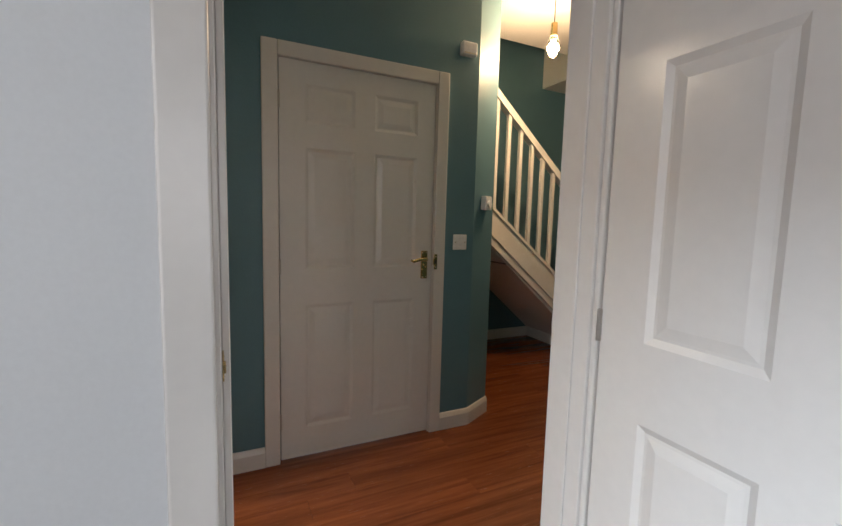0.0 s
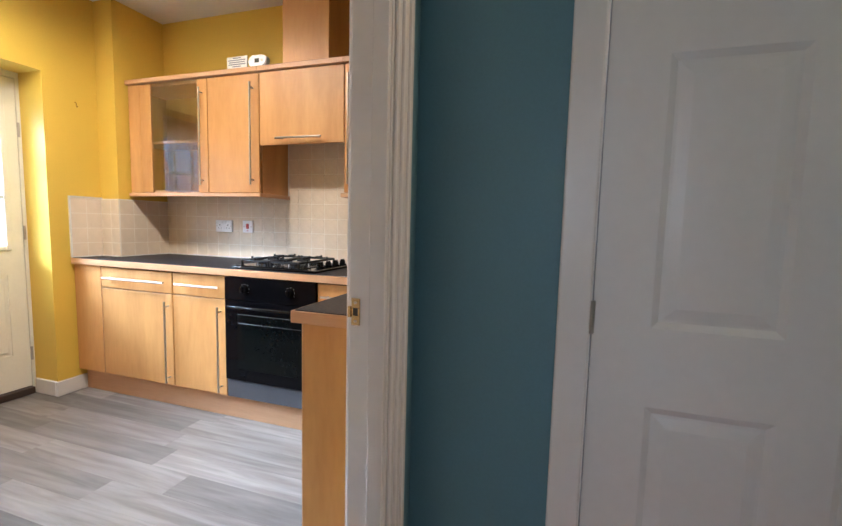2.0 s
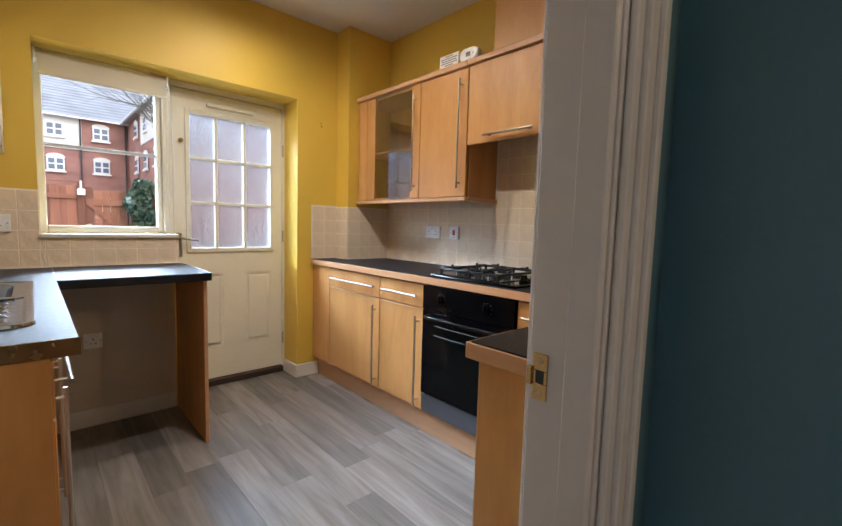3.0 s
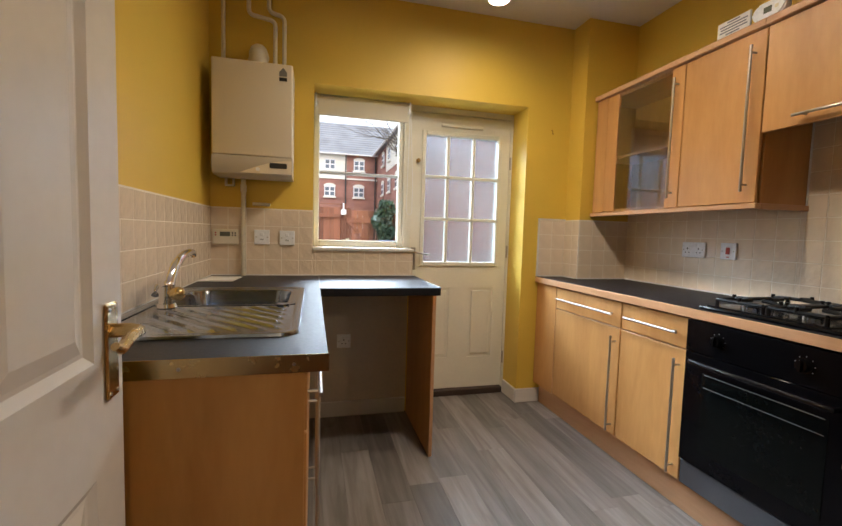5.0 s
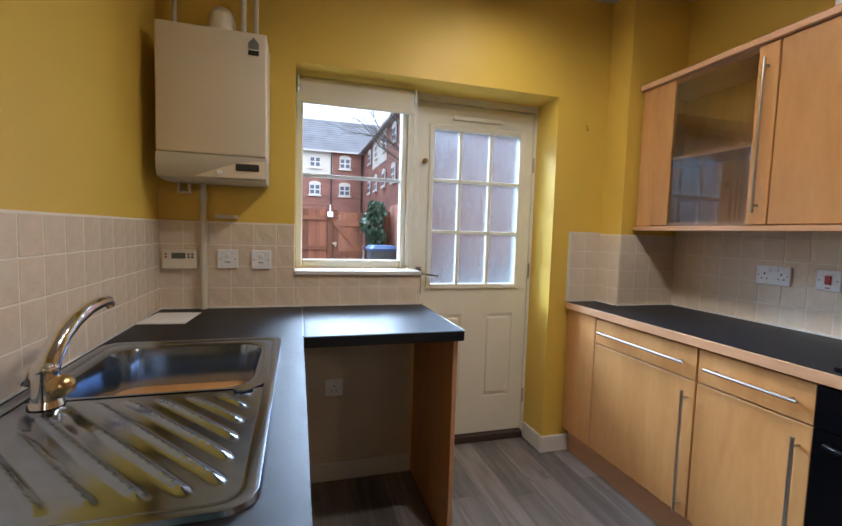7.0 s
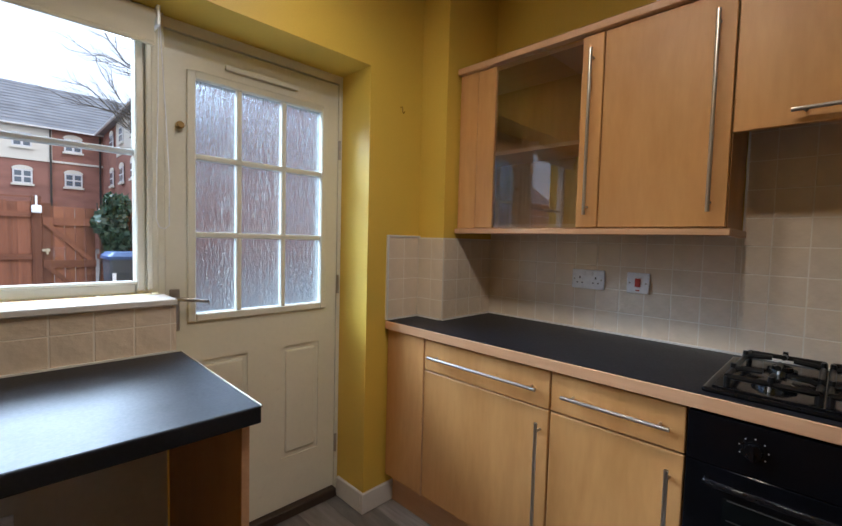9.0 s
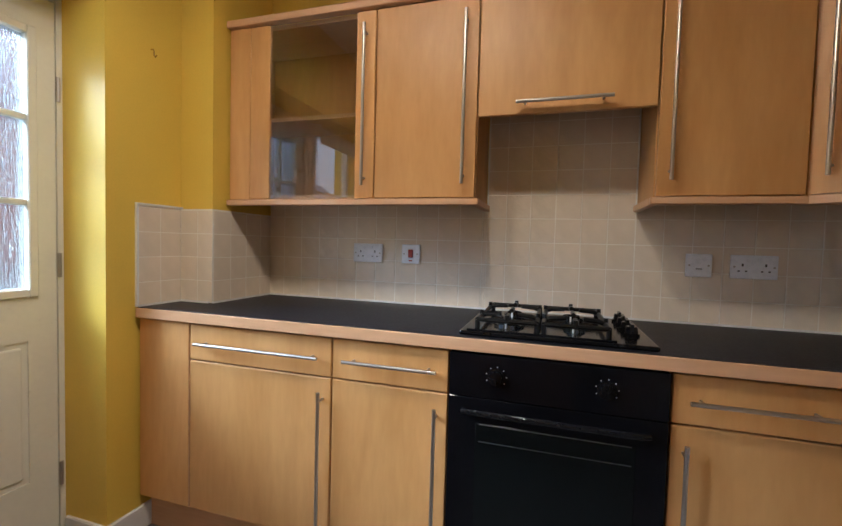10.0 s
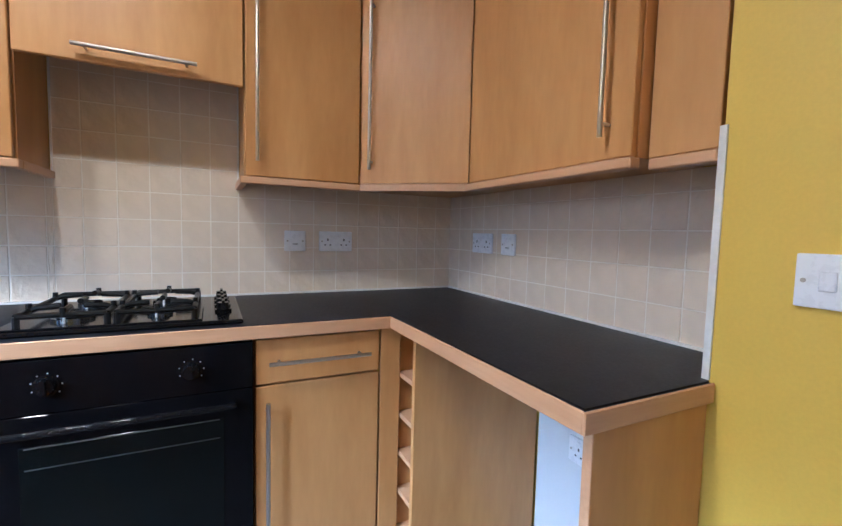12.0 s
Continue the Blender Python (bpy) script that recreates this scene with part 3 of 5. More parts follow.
part("transom", boxes((-2.098, -1.572, WY + 0.014, WY + 0.04, 1.562, 1.582), bevel=0.004), mat("grey_bar", (0.55, 0.56, 0.57), 0.35), win)
g = part("pane", boxes((-2.098, -1.572, WY + 0.022, WY + 0.027, 1.127, 1.99)), CLEAR, win)
g.visible_shadow = False
part("drip_bead", boxes((-2.098, -1.572, WY - 0.008, WY + 0.002, 1.117, 1.129), bevel=0.003), UPVC, win)

rb = thing("roller_blind", "cream roller blind rolled up above the window", "blind")
bm = bmesh.new()
bm_rod(bm, (-2.118, 0.135, 2.015), (-1.522, 0.135, 2.015), 0.026, 18)
part("roll", bm, BLIND, rb, "", True)
part("cloth", boxes((-2.11, -1.53, 0.107, 0.110, 1.925, 2.015)), BLIND, rb)
part("bottom_bar", boxes((-2.11, -1.53, 0.103, 0.114, 1.915, 1.93), bevel=0.003), BLIND, rb)
for x in (-2.124, -1.518):
    part("bracket", boxes((x - 0.005, x + 0.005, 0.10, 0.17, 1.985, 2.05), bevel=0.002), PLASTIC, rb)
bm = bmesh.new()
loop = [(-1.512, 0.13, 2.0), (-1.516, 0.125, 1.75), (-1.522, 0.122, 1.5), (-1.525, 0.12, 1.345), (-1.516, 0.12, 1.318), (-1.500, 0.12, 1.312), (-1.486, 0.12, 1.325), (-1.484, 0.122, 1.5), (-1.496, 0.125, 1.75), (-1.508, 0.13, 2.0)]
bm_tube(bm, loop, 0.0022, 6)
part("cord", bm, PLASTIC, rb, "looped white bead cord", True)

# ---- worktops ----
def worktop(name, label, outline, z0, z1, edge_mat, edges):
    ob = thing(name, label, "worktop")
    bm = bmesh.new()
    bm_prism(bm, outline, z0, z1)
    bmesh.ops.bevel(bm, geom=[e for e in bm.edges if abs(e.verts[0].co.z - z1) < 1e-5 and abs(e.verts[1].co.z - z1) < 1e-5], offset=0.004, segments=2, affect="EDGES")
    part("slab", bm, WORKTOP, ob)
    for nm, b, m in edges:
        part(nm, boxes(b, bevel=0.002), m, ob)
    return ob


worktop("worktop", "slate-black laminate worktop with wooden front edge", ((-0.6, -0.01), (-0.6, -2.29), (-1.401, -2.29), (-1.401, KD + 0.004), (-1.385, KD + 0.004), (-1.385, YT + 0.012), (-0.012, YT + 0.012), (-0.012, PY - 0.012), (PX - 0.012, PY - 0.012), (PX - 0.012, -0.01)), WT - 0.04, WT, MAPLEH,
        [("front_edge", (-0.606, -0.6, -2.29, -0.01, WT - 0.041, WT - 0.002), MAPLEH), ("front_edge", (-1.402, -0.604, -2.29, -2.284, WT - 0.041, WT - 0.002), MAPLEX), ("end_edge", (-1.407, -1.401, KD + 0.004, -2.284, WT - 0.041, WT - 0.002), MAPLEH)])
# sink-side worktop with the hole for the bowl
SX0, SX1, SY0, SY1 = -2.685, -2.165, -1.565, -0.635
BX0, BX1, BY0, BY1 = -2.63, -2.222, -1.085, -0.70
ob = thing("sink_worktop", "slate-black laminate worktop with inset sink", "worktop")
part("slab", boxes((XW + 0.012, BX0 - 0.01, -1.735, -0.012, WT - 0.04, WT), (BX1 + 0.01, -2.097, -1.735, -0.012, WT - 0.04, WT), (BX0 - 0.01, BX1 + 0.01, -1.735, BY0 - 0.01, WT - 0.04, WT), (BX0 - 0.01, BX1 + 0.01, BY1 + 0.01, -0.012, WT - 0.04, WT)), WORKTOP, ob)
bm = boxes((-2.0965, -1.49, -0.627, -0.012, WT - 0.04, WT + 0.001), bevel=0.005, seg=2)
part("side_slab", bm, WORKTOP, ob)
part("side_strip", boxes((-1.4905, -1.4875, -0.624, -0.015, WT - 0.004, WT + 0.0018), bevel=0.0006), mat("pale_strip", (0.72, 0.66, 0.52), 0.25, metal=0.6, bump=0), ob, "thin bright edging strip")
part("joint_strip", boxes((-2.1, -2.093, -0.62, -0.015, WT - 0.001, WT + 0.002)), mat("worn_joint", (0.09, 0.09, 0.1), 0.4), ob)
es = part("end_strip", boxes((XW + 0.012, -2.094, -1.738, -1.735, WT - 0.04, WT + 0.001), bevel=0.0008), BRASS, ob, "bare brass end strip with screws")
for x in (-2.4, -2.17, -2.62):
    bm = bmesh.new()
    bm_rod(bm, (x, -1.737, WT - 0.02), (x, -1.7395, WT - 0.02), 0.004, 10)
    part("screw", bm, HANDLE, es)
sealant = mat("white_sealant", (0.75, 0.72, 0.68), 0.4)
built("sealant_bead", boxes((-0.02, -0.008, YT + 0.01, PY - 0.01, WT, WT + 0.007), (-1.382, -0.01, YT + 0.008, YT + 0.02, WT, WT + 0.007), (PX - 0.01, -0.01, PY - 0.02, PY - 0.008, WT, WT + 0.007), (PX - 0.02, PX - 0.008, PY, -0.01, WT, WT + 0.007), (-0.595, PX - 0.01, -0.02, -0.008, WT, WT + 0.007),
                            (XW + 0.008, XW + 0.0125, -1.73, -0.01, WT, WT + 0.004), (XW + 0.01, -1.5, -0.02, -0.008, WT, WT + 0.006)), sealant, "pale sealant bead along the worktop", "trim")

# ---- cabinets ----
def bar_handle(parent, a, b, out):
    """A round bar on two short posts; out: the way out from the front."""
    a, b, o = Vector(a), Vector(b), Vector(out)
    d = (b - a).normalized()
    bm = bmesh.new()
    bm_rod(bm, a, b, 0.006, 12)
    for p in (a + d * 0.03, b - d * 0.03):
        bm_rod(bm, p, p - o, 0.0045, 8)
    part("handle", bm, HANDLE, parent, "satin metal bar handle", True)


def front(name, parent, b, material=None):
    return part(name, boxes(b, bevel=0.0025), material or MAPLE, parent)


FX = -0.588
g = 0.003


def base_unit(label, y1, y0, handle_y, drawer=(0, 0)):
    """An east-run base unit between y0 (south) and y1 (north): drawer over door."""
    ob = thing("base_cabinet", label, "cabinet", "base cabinets along the cooker wall")
    part("body", boxes((-0.552, -0.02, y0 + 0.001, y1 - 0.001, 0.15, WT - 0.041)), MAPLE, ob)
    dr = front("drawer", ob, (FX, -0.568, y0 + g, y1 - g, 0.729, 0.862))
    bar_handle(dr, (-0.62, drawer[0], 0.795), (-0.62, drawer[1], 0.795), (-0.032, 0, 0))
    do = front("door", ob, (FX, -0.568, y0 + g, y1 - g, 0.152, 0.724))
    bar_handle(do, (-0.62, handle_y, 0.175), (-0.62, handle_y, 0.682), (-0.032, 0, 0))
    return ob


base_unit("wide maple base cabinet with drawer and bar handles", -0.259, -0.863, -0.83, (-0.31, -0.823))
base_unit("maple base cabinet beside the oven with bar handles", -0.863, -1.267, -1.23, (-0.915, -1.232))
base_unit("maple base cabinet between oven and corner with bar handles", -1.871, -2.257, -1.906, (-1.909, -2.214))
ob = thing("filler_panel", "maple filler panel beside the back door", "panel")
part("board", boxes((FX, -0.57, -0.254, -0.012, 0.15, WT - 0.042), bevel=0.001), MAPLE, ob)
part("edge_band", boxes((FX, -0.57, -0.2565, -0.2545, 0.15, WT - 0.042), bevel=0.0006), MAPLEH, ob)
ob = thing("corner_post", "maple corner post under the worktop", "panel")
part("board", boxes((FX, -0.57, -2.33, -2.26, 0.0, WT - 0.042), bevel=0.002), MAPLE, ob)
ob = thing("plinth", "maple plinth below the base cabinets", "plinth")
part("board", boxes((-0.54, -0.522, -2.26, -0.012, 0.0, 0.149), bevel=0.002), MAPLEH, ob)

ov = thing("oven", "black built-in single oven below the hob", "oven")
OY0, OY1 = -1.866, -1.271
part("body", boxes((-0.566, -0.03, OY0 + 0.004, OY1 - 0.004, 0.152, WT - 0.045)), ENAMEL, ov)
part("control_panel", boxes((-0.603, -0.566, OY0, OY1, 0.7325, 0.862), bevel=0.0015), BLACK, ov)
dr = part("door", boxes((-0.602, -0.566, OY0, OY1, 0.262, 0.73), bevel=0.0015), BLACK, ov)
part("window_frame", boxes((-0.6035, -0.6015, OY0 + 0.075, OY1 - 0.085, 0.33, 0.655), bevel=0.0006), mat("smoked_window", (0.004, 0.005, 0.005), 0.1, bump=0, spec=0.13), dr, "smoked glass oven window")
for z in (0.60, 0.652):
    bm = bmesh.new()
    bm_rod(bm, (-0.604, OY0 + 0.085, z), (-0.604, OY1 - 0.095, z), 0.0016, 6)
    part("shelf_rail", bm, mat("dull_rail", (0.05, 0.05, 0.045), 0.4, metal=0.5, bump=0), dr)
bm = bmesh.new()
bm_tube(bm, [(-0.602, OY1 - 0.05, 0.697), (-0.634, OY1 - 0.052, 0.698), (-0.64, OY1 - 0.075, 0.699), (-0.642, -1.57, 0.70), (-0.64, OY0 + 0.075, 0.699), (-0.634, OY0 + 0.052, 0.698), (-0.602, OY0 + 0.05, 0.697)], 0.009, 12)
part("handle", bm, ENAMEL, dr, "black bar handle", True)
for y in (-1.412, -1.713):
    bm = bmesh.new()
    bm_rod(bm, (-0.603, y, 0.80), (-0.607, y, 0.80), 0.026, 24)
    bm_rod(bm, (-0.607, y, 0.80), (-0.622, y, 0.80), 0.021, 24, 0.018)
    bm_box(bm, -0.63, -0.620, y - 0.004, y + 0.004, 0.782, 0.818)
    k = part("knob", bm, ENAMEL, ov, "black control knob", True)
    bm = bmesh.new()
    for i in range(7):
        a = -2.2 + i * 0.7
        bm_box(bm, -0.6038, -0.6025, y + math.sin(a) * 0.0295 - 0.0013, y + math.sin(a) * 0.0295 + 0.0013, 0.80 + math.cos(a) * 0.0295 - 0.0013, 0.80 + math.cos(a) * 0.0295 + 0.0013)
    part("dial_marks", bm, mat("dial_white", (0.6, 0.6, 0.6), 0.5, bump=0), k)
part("lower_trim", boxes((-0.592, -0.566, OY0, OY1, 0.152, 0.256), bevel=0.003), GREYTRIM, ov, "grey metal lower trim")

# ---- hob ----
hob = thing("hob", "black four-burner gas hob with cast iron grates", "hob")
HX0, HX1, HY0, HY1 = -0.575, -0.115, -1.845, -1.29
part("tray", boxes((HX0, HX1, HY0, HY1, WT, WT + 0.014), bevel=0.006, seg=2), ENAMEL, hob)
part("front_lip", boxes((HX0 + 0.02, HX1 - 0.02, HY0 + 0.105, HY1 - 0.02, WT + 0.013, WT + 0.018), bevel=0.002), ENAMEL, hob)
for gy in (-1.43, -1.63):
    bm = bmesh.new()
    for dx, dy in ((-0.19, -0.09), (0.19, -0.09), (-0.19, 0.09), (0.19, 0.09)):
        bm_rod(bm, (-0.345 + dx, gy + dy, WT + 0.016), (-0.345 + dx, gy + dy, WT + 0.045), 0.008, 8)
    ring = [(-0.345 - 0.19, gy - 0.09), (-0.345 + 0.19, gy - 0.09), (-0.345 + 0.19, gy + 0.09), (-0.345 - 0.19, gy + 0.09)]
    for i in range(4):
        bm_rod(bm, (*ring[i], WT + 0.045), (*ring[(i + 1) % 4], WT + 0.045), 0.0075, 8)
    for bxx in (-0.45, -0.24):
        for dx, dy in ((0, 1), (0, -1)):
            bm_tube(bm, [(bxx, gy + dy * 0.09, WT + 0.045), (bxx, gy + dy * 0.07, WT + 0.052), (bxx, gy + dy * 0.025, WT + 0.055)], 0.008, 8)
    for sx in (-1, 1):
        bm_tube(bm, [(-0.345 + sx * 0.19, gy, WT + 0.045), (-0.345 + sx * 0.17, gy, WT + 0.053), (-0.345 + sx * 0.13, gy, WT + 0.055)], 0.008, 8)
    bm_tube(bm, [(-0.375, gy, WT + 0.055), (-0.345, gy, WT + 0.053), (-0.315, gy, WT + 0.055)], 0.008, 8)
    # upturned tips where the fingers leave the frame
    tips = [(bxx, gy + dy * 0.09) for bxx in (-0.45, -0.24) for dy in (1, -1)] + [(-0.345 + sx * 0.19, gy) for sx in (1, -1)]
    for x, y in tips:
        bm_rod(bm, (x, y, WT + 0.04), (x, y, WT + 0.064), 0.0085, 8, 0.0065)
    part("grate", bm, IRON, hob, "cast iron pan support", True)
for i, (x, y, r) in enumerate(((-0.45, -1.43, 0.048), (-0.24, -1.43, 0.036), (-0.45, -1.63, 0.032), (-0.24, -1.63, 0.04))):
    bm = bmesh.new()
    bm_rod(bm, (x, y, WT + 0.014), (x, y, WT + 0.026), r, 28)
    b = part("burner", bm, STEEL, hob, "bright metal gas burner", True)
    bm = bmesh.new()
    bm_rod(bm, (x, y, WT + 0.026), (x, y, WT + 0.034), r * 0.78, 28, r * 0.7)
    part("burner_cap", bm, ENAMEL, b, "", True)
    bm = bmesh.new()
    bm_rod(bm, (x - r - 0.01, y + 0.005, WT + 0.014), (x - r - 0.01, y + 0.005, WT + 0.036), 0.003, 8)
    part("igniter", bm, PLASTIC, b)
for i in range(4):
    bm = bmesh.new()
    x = -0.43 + i * 0.085
    bm_rod(bm, (x, -1.795, WT + 0.014), (x, -1.795, WT + 0.022), 0.024, 20)
    bm_rod(bm, (x, -1.795, WT + 0.022), (x, -1.795, WT + 0.042), 0.019, 20, 0.016)
    bm_box(bm, x - 0.018, x + 0.018, -1.799, -1.791, WT + 0.04, WT + 0.05)
    part("knob", bm, ENAMEL, hob, "black gas tap", True)

# ---- peninsula leg: wine rack, open appliance space, end panel ----
wr = thing("wine_rack", "narrow maple wine rack with open cubbies", "shelf")
part("side", boxes((-0.565, -0.547, -2.84, -2.333, 0.15, WT - 0.042), bevel=0.001), MAPLE, wr)
part("side", boxes((-0.697, -0.679, -2.84, -2.333, 0.0, WT - 0.042), bevel=0.001), MAPLE, wr)
part("back", boxes((-0.679, -0.565, -2.84, -2.83, 0.15, WT - 0.042)), MAPLE, wr)
for z in (0.15, 0.29, 0.425, 0.56, 0.70, 0.85):
    part("shelf", boxes((-0.679, -0.565, -2.83, -2.335, z - 0.008, z + 0.008)), MAPLEH, wr)
ob = thing("end_panel", "maple end panel carrying the worktop end", "panel")
part("board", boxes((-1.395, -1.375, KD + 0.004, -2.321, 0.0, WT - 0.041), bevel=0.001), MAPLE, ob)
part("edge_band", boxes((-1.395, -1.375, -2.3205, -2.318, 0.0, WT - 0.041), bevel=0.0008), MAPLEH, ob)

# ---- sink run ----
sk = thing("sink_cabinet", "maple sink base cabinet with drawer and doors", "cabinet")
part("body", boxes((XW + 0.014, -2.162, -1.722, -0.655, 0.15, WT - 0.11)), MAPLE, sk)
part("end_panel", boxes((XW + 0.014, -2.147, -1.728, -1.7245, 0.0, WT - 0.042), bevel=0.001), MAPLE, sk)
part("plinth", boxes((-2.22, -2.205, -1.722, -0.66, 0.0, 0.148)), MAPLEH, sk)
for y0, y1, hy in ((-1.722, -1.325, -1.36), (-1.321, -0.99, -1.03), (-0.986, -0.66, -0.95)):
    d = part("drawer", boxes((-2.16, -2.141, y0, y1, 0.729, 0.862), bevel=0.0025), MAPLE, sk)
    bar_handle(d, (-2.11, y0 + 0.04, 0.795), (-2.11, y1 - 0.04, 0.795), (0.032, 0, 0))
    d = part("door", boxes((-2.16, -2.141, y0, y1, 0.152, 0.724), bevel=0.0025), MAPLE, sk)
    bar_handle(d, (-2.11, hy, 0.175), (-2.11, hy, 0.682), (0.032, 0, 0))
ob = thing("support_panel", "maple support panel under the worktop end", "panel")
part("board", boxes((-1.525, -1.507, -0.597, -0.018, 0.0, WT - 0.041), bevel=0.001), MAPLE, ob)
part("edge_band", boxes((-1.525, -1.507, -0.6, -0.5975, 0.0, WT - 0.041), bevel=0.0008), MAPLEH, ob)

# ---- sink ----
si = thing("sink", "stainless steel sink with grooved drainer", "sink")


def rounded(x0, x1, y0, y1, r, n=6):
    pts = []
    for cx, cy, a0 in ((x1 - r, y1 - r, 0), (x0 + r, y1 - r, 90), (x0 + r, y0 + r, 180), (x1 - r, y0 + r, 270)):
        for k in range(n + 1):
            a = radians(a0 + 90 * k / n)
            pts.append((cx + math.cos(a) * r, cy + math.sin(a) * r))
    return pts


def loft(bm, loops, close_last=True):
    prev = None
    for pts, z in loops:
        ring = [bm.verts.new((x, y, z)) for x, y in pts]
        if prev:
            for k in range(len(ring)):
                bm.faces.new((prev[k], prev[(k + 1) % len(ring)], ring[(k + 1) % len(ring)], ring[k]))
        prev = ring
    if close_last:
        bm.faces.new(prev)
    return prev


bm = bmesh.new()
loft(bm, [(rounded(SX0, SX1, SY0, SY1, 0.05), WT + 0.0015), (rounded(SX0 + 0.003, SX1 - 0.003, SY0 + 0.003, SY1 - 0.003, 0.048), WT + 0.009), (rounded(SX0 + 0.018, SX1 - 0.018, SY0 + 0.018, SY1 - 0.018, 0.04), WT + 0.0105),
          (rounded(SX0 + 0.028, SX1 - 0.028, SY0 + 0.028, SY1 - 0.028, 0.035), WT + 0.0065)], False)
part("rim", bm, STEEL, si, "", True)
# pressed deck with the bowl's opening: drainer, side strips and far strip
zd = WT + 0.0065
DX0, DX1, DY0, DY1 = SX0 + 0.028, SX1 - 0.028, SY0 + 0.028, SY1 - 0.028
outer = rounded(DX0, DX1, BY0 - 0.02, DY1, 0.035)
inner = rounded(BX0, BX1, BY0, BY1, 0.07)
bm = bmesh.new()
loft(bm, [(outer, zd), (rounded(BX0 - 0.012, BX1 + 0.012, BY0 - 0.012, BY1 + 0.012, 0.08), zd), (inner, zd - 0.004), (rounded(BX0 + 0.004, BX1 - 0.004, BY0 + 0.004, BY1 - 0.004, 0.068), zd - 0.02),
          (rounded(BX0 + 0.014, BX1 - 0.014, BY0 + 0.014, BY1 - 0.014, 0.065), zd - 0.13), (rounded(BX0 + 0.04, BX1 - 0.04, BY0 + 0.04, BY1 - 0.04, 0.05), zd - 0.155), (rounded(-2.46, -2.39, -0.93, -0.86, 0.034), zd - 0.16)])
part("bowl", bm, STEEL, si, "deep rounded bowl", True)
# drainer: a fine sheet with slanting ribs
bm = bmesh.new()
nx, ny = 96, 96
gy1 = BY0 - 0.018
def rib(x, y):
    u, v = (x - DX0) / (DX1 - DX0), (y - DY0) / (gy1 - DY0)
    if not (0.13 < u < 0.95 and 0.06 < v < 0.94):
        return 0.0
    s = ((0.64 * y + 0.77 * x) / 0.044) % 1.0
    w = max(0.0, 1 - abs(s - 0.5) / 0.22)
    edge = min(1, (u - 0.13) / 0.04, (0.95 - u) / 0.04, (v - 0.06) / 0.05, (0.94 - v) / 0.05)
    return 0.0062 * (w * w * (3 - 2 * w)) * max(0, edge)
grid = [[bm.verts.new((DX0 + (DX1 - DX0) * i / nx, DY0 + (gy1 - DY0) * j / ny, zd - 0.002 + rib(DX0 + (DX1 - DX0) * i / nx, DY0 + (gy1 - DY0) * j / ny))) for i in range(nx + 1)] for j in range(ny + 1)]
for j in range(ny):
    for i in range(nx):
        bm.faces.new((grid[j][i], grid[j][i + 1], grid[j + 1][i + 1], grid[j + 1][i]))
part("drainer", bm, STEEL, si, "ribbed draining board", True)
bm = bmesh.new()
bm_rod(bm, (-2.235, -1.11, zd), (-2.235, -1.11, zd + 0.004), 0.022, 20)
part("overflow_cover", bm, STEEL, si, "", True)
bm = bmesh.new()
bm_rod(bm, (-2.425, -0.895, zd - 0.159), (-2.425, -0.895, zd - 0.155), 0.035, 24)
part("waste", bm, CHROME, si, "", True)

tp = thing("mixer_tap", "chrome mixer tap with curved swan spout", "tap")
TX, TY = -2.605, -1.125
bm = bmesh.new()
bm_rod(bm, (TX, TY, zd), (TX, TY, zd + 0.012), 0.031, 24, 0.027)
bm_rod(bm, (TX, TY, zd + 0.012), (TX, TY, zd + 0.075), 0.024, 24, 0.022)
bm_ball(bm, (TX, TY, zd + 0.075), 0.0235, 20, 12, (1, 1, 0.7))
part("body", bm, CHROME, tp, "", True)
bm = bmesh.new()
bm_tube(bm, [(TX, TY, zd + 0.05), (TX + 0.002, TY + 0.012, zd + 0.09), (TX + 0.005, TY + 0.05, zd + 0.128), (TX + 0.008, TY + 0.10, zd + 0.152), (TX + 0.010, TY + 0.16, zd + 0.167), (TX + 0.012, TY + 0.22, zd + 0.172), (TX + 0.013, TY + 0.262, zd + 0.169), (TX + 0.013, TY + 0.272, zd + 0.158)], 0.012, 16,
        [0.022, 0.021, 0.019, 0.0175, 0.016, 0.0145, 0.0135, 0.0135])
part("spout", bm, CHROME, tp, "", True)
for d in (1, -1):
    bm = bmesh.new()
    v = Vector((0.62 * d, -0.55 * d, 0))
    c = Vector((TX, TY, zd + 0.05))
    bm_rod(bm, c, c + v * 0.055, 0.012, 16)
    bm_ball(bm, c + v * 0.07, 0.024, 20, 12, (1, 1, 0.95))
    # brass colour on one chrome head paints in the yellow wall's reflection
    part("tap_head", bm, CHROME if d < 0 else BRASS, tp, "rounded tap head", True)
ob = thing("paper_leaflet", "white paper leaflets lying on the worktop", "paper")
part("sheet", boxes((-0.085, 0.085, -0.11, 0.11, 0, 0.003), bevel=0.0005), PAPER, ob)
part("sheet", boxes((-0.08, 0.08, -0.10, 0.10, 0.0032, 0.005), bevel=0.0005), PAPER, ob)
ob.matrix_world = pose(-2.61, -0.235, WT + 0.001, 0, 0, -4)

# ---- wall units ----
UX, UB, UT = -0.30, 1.36, 2.092
U3 = -1.866


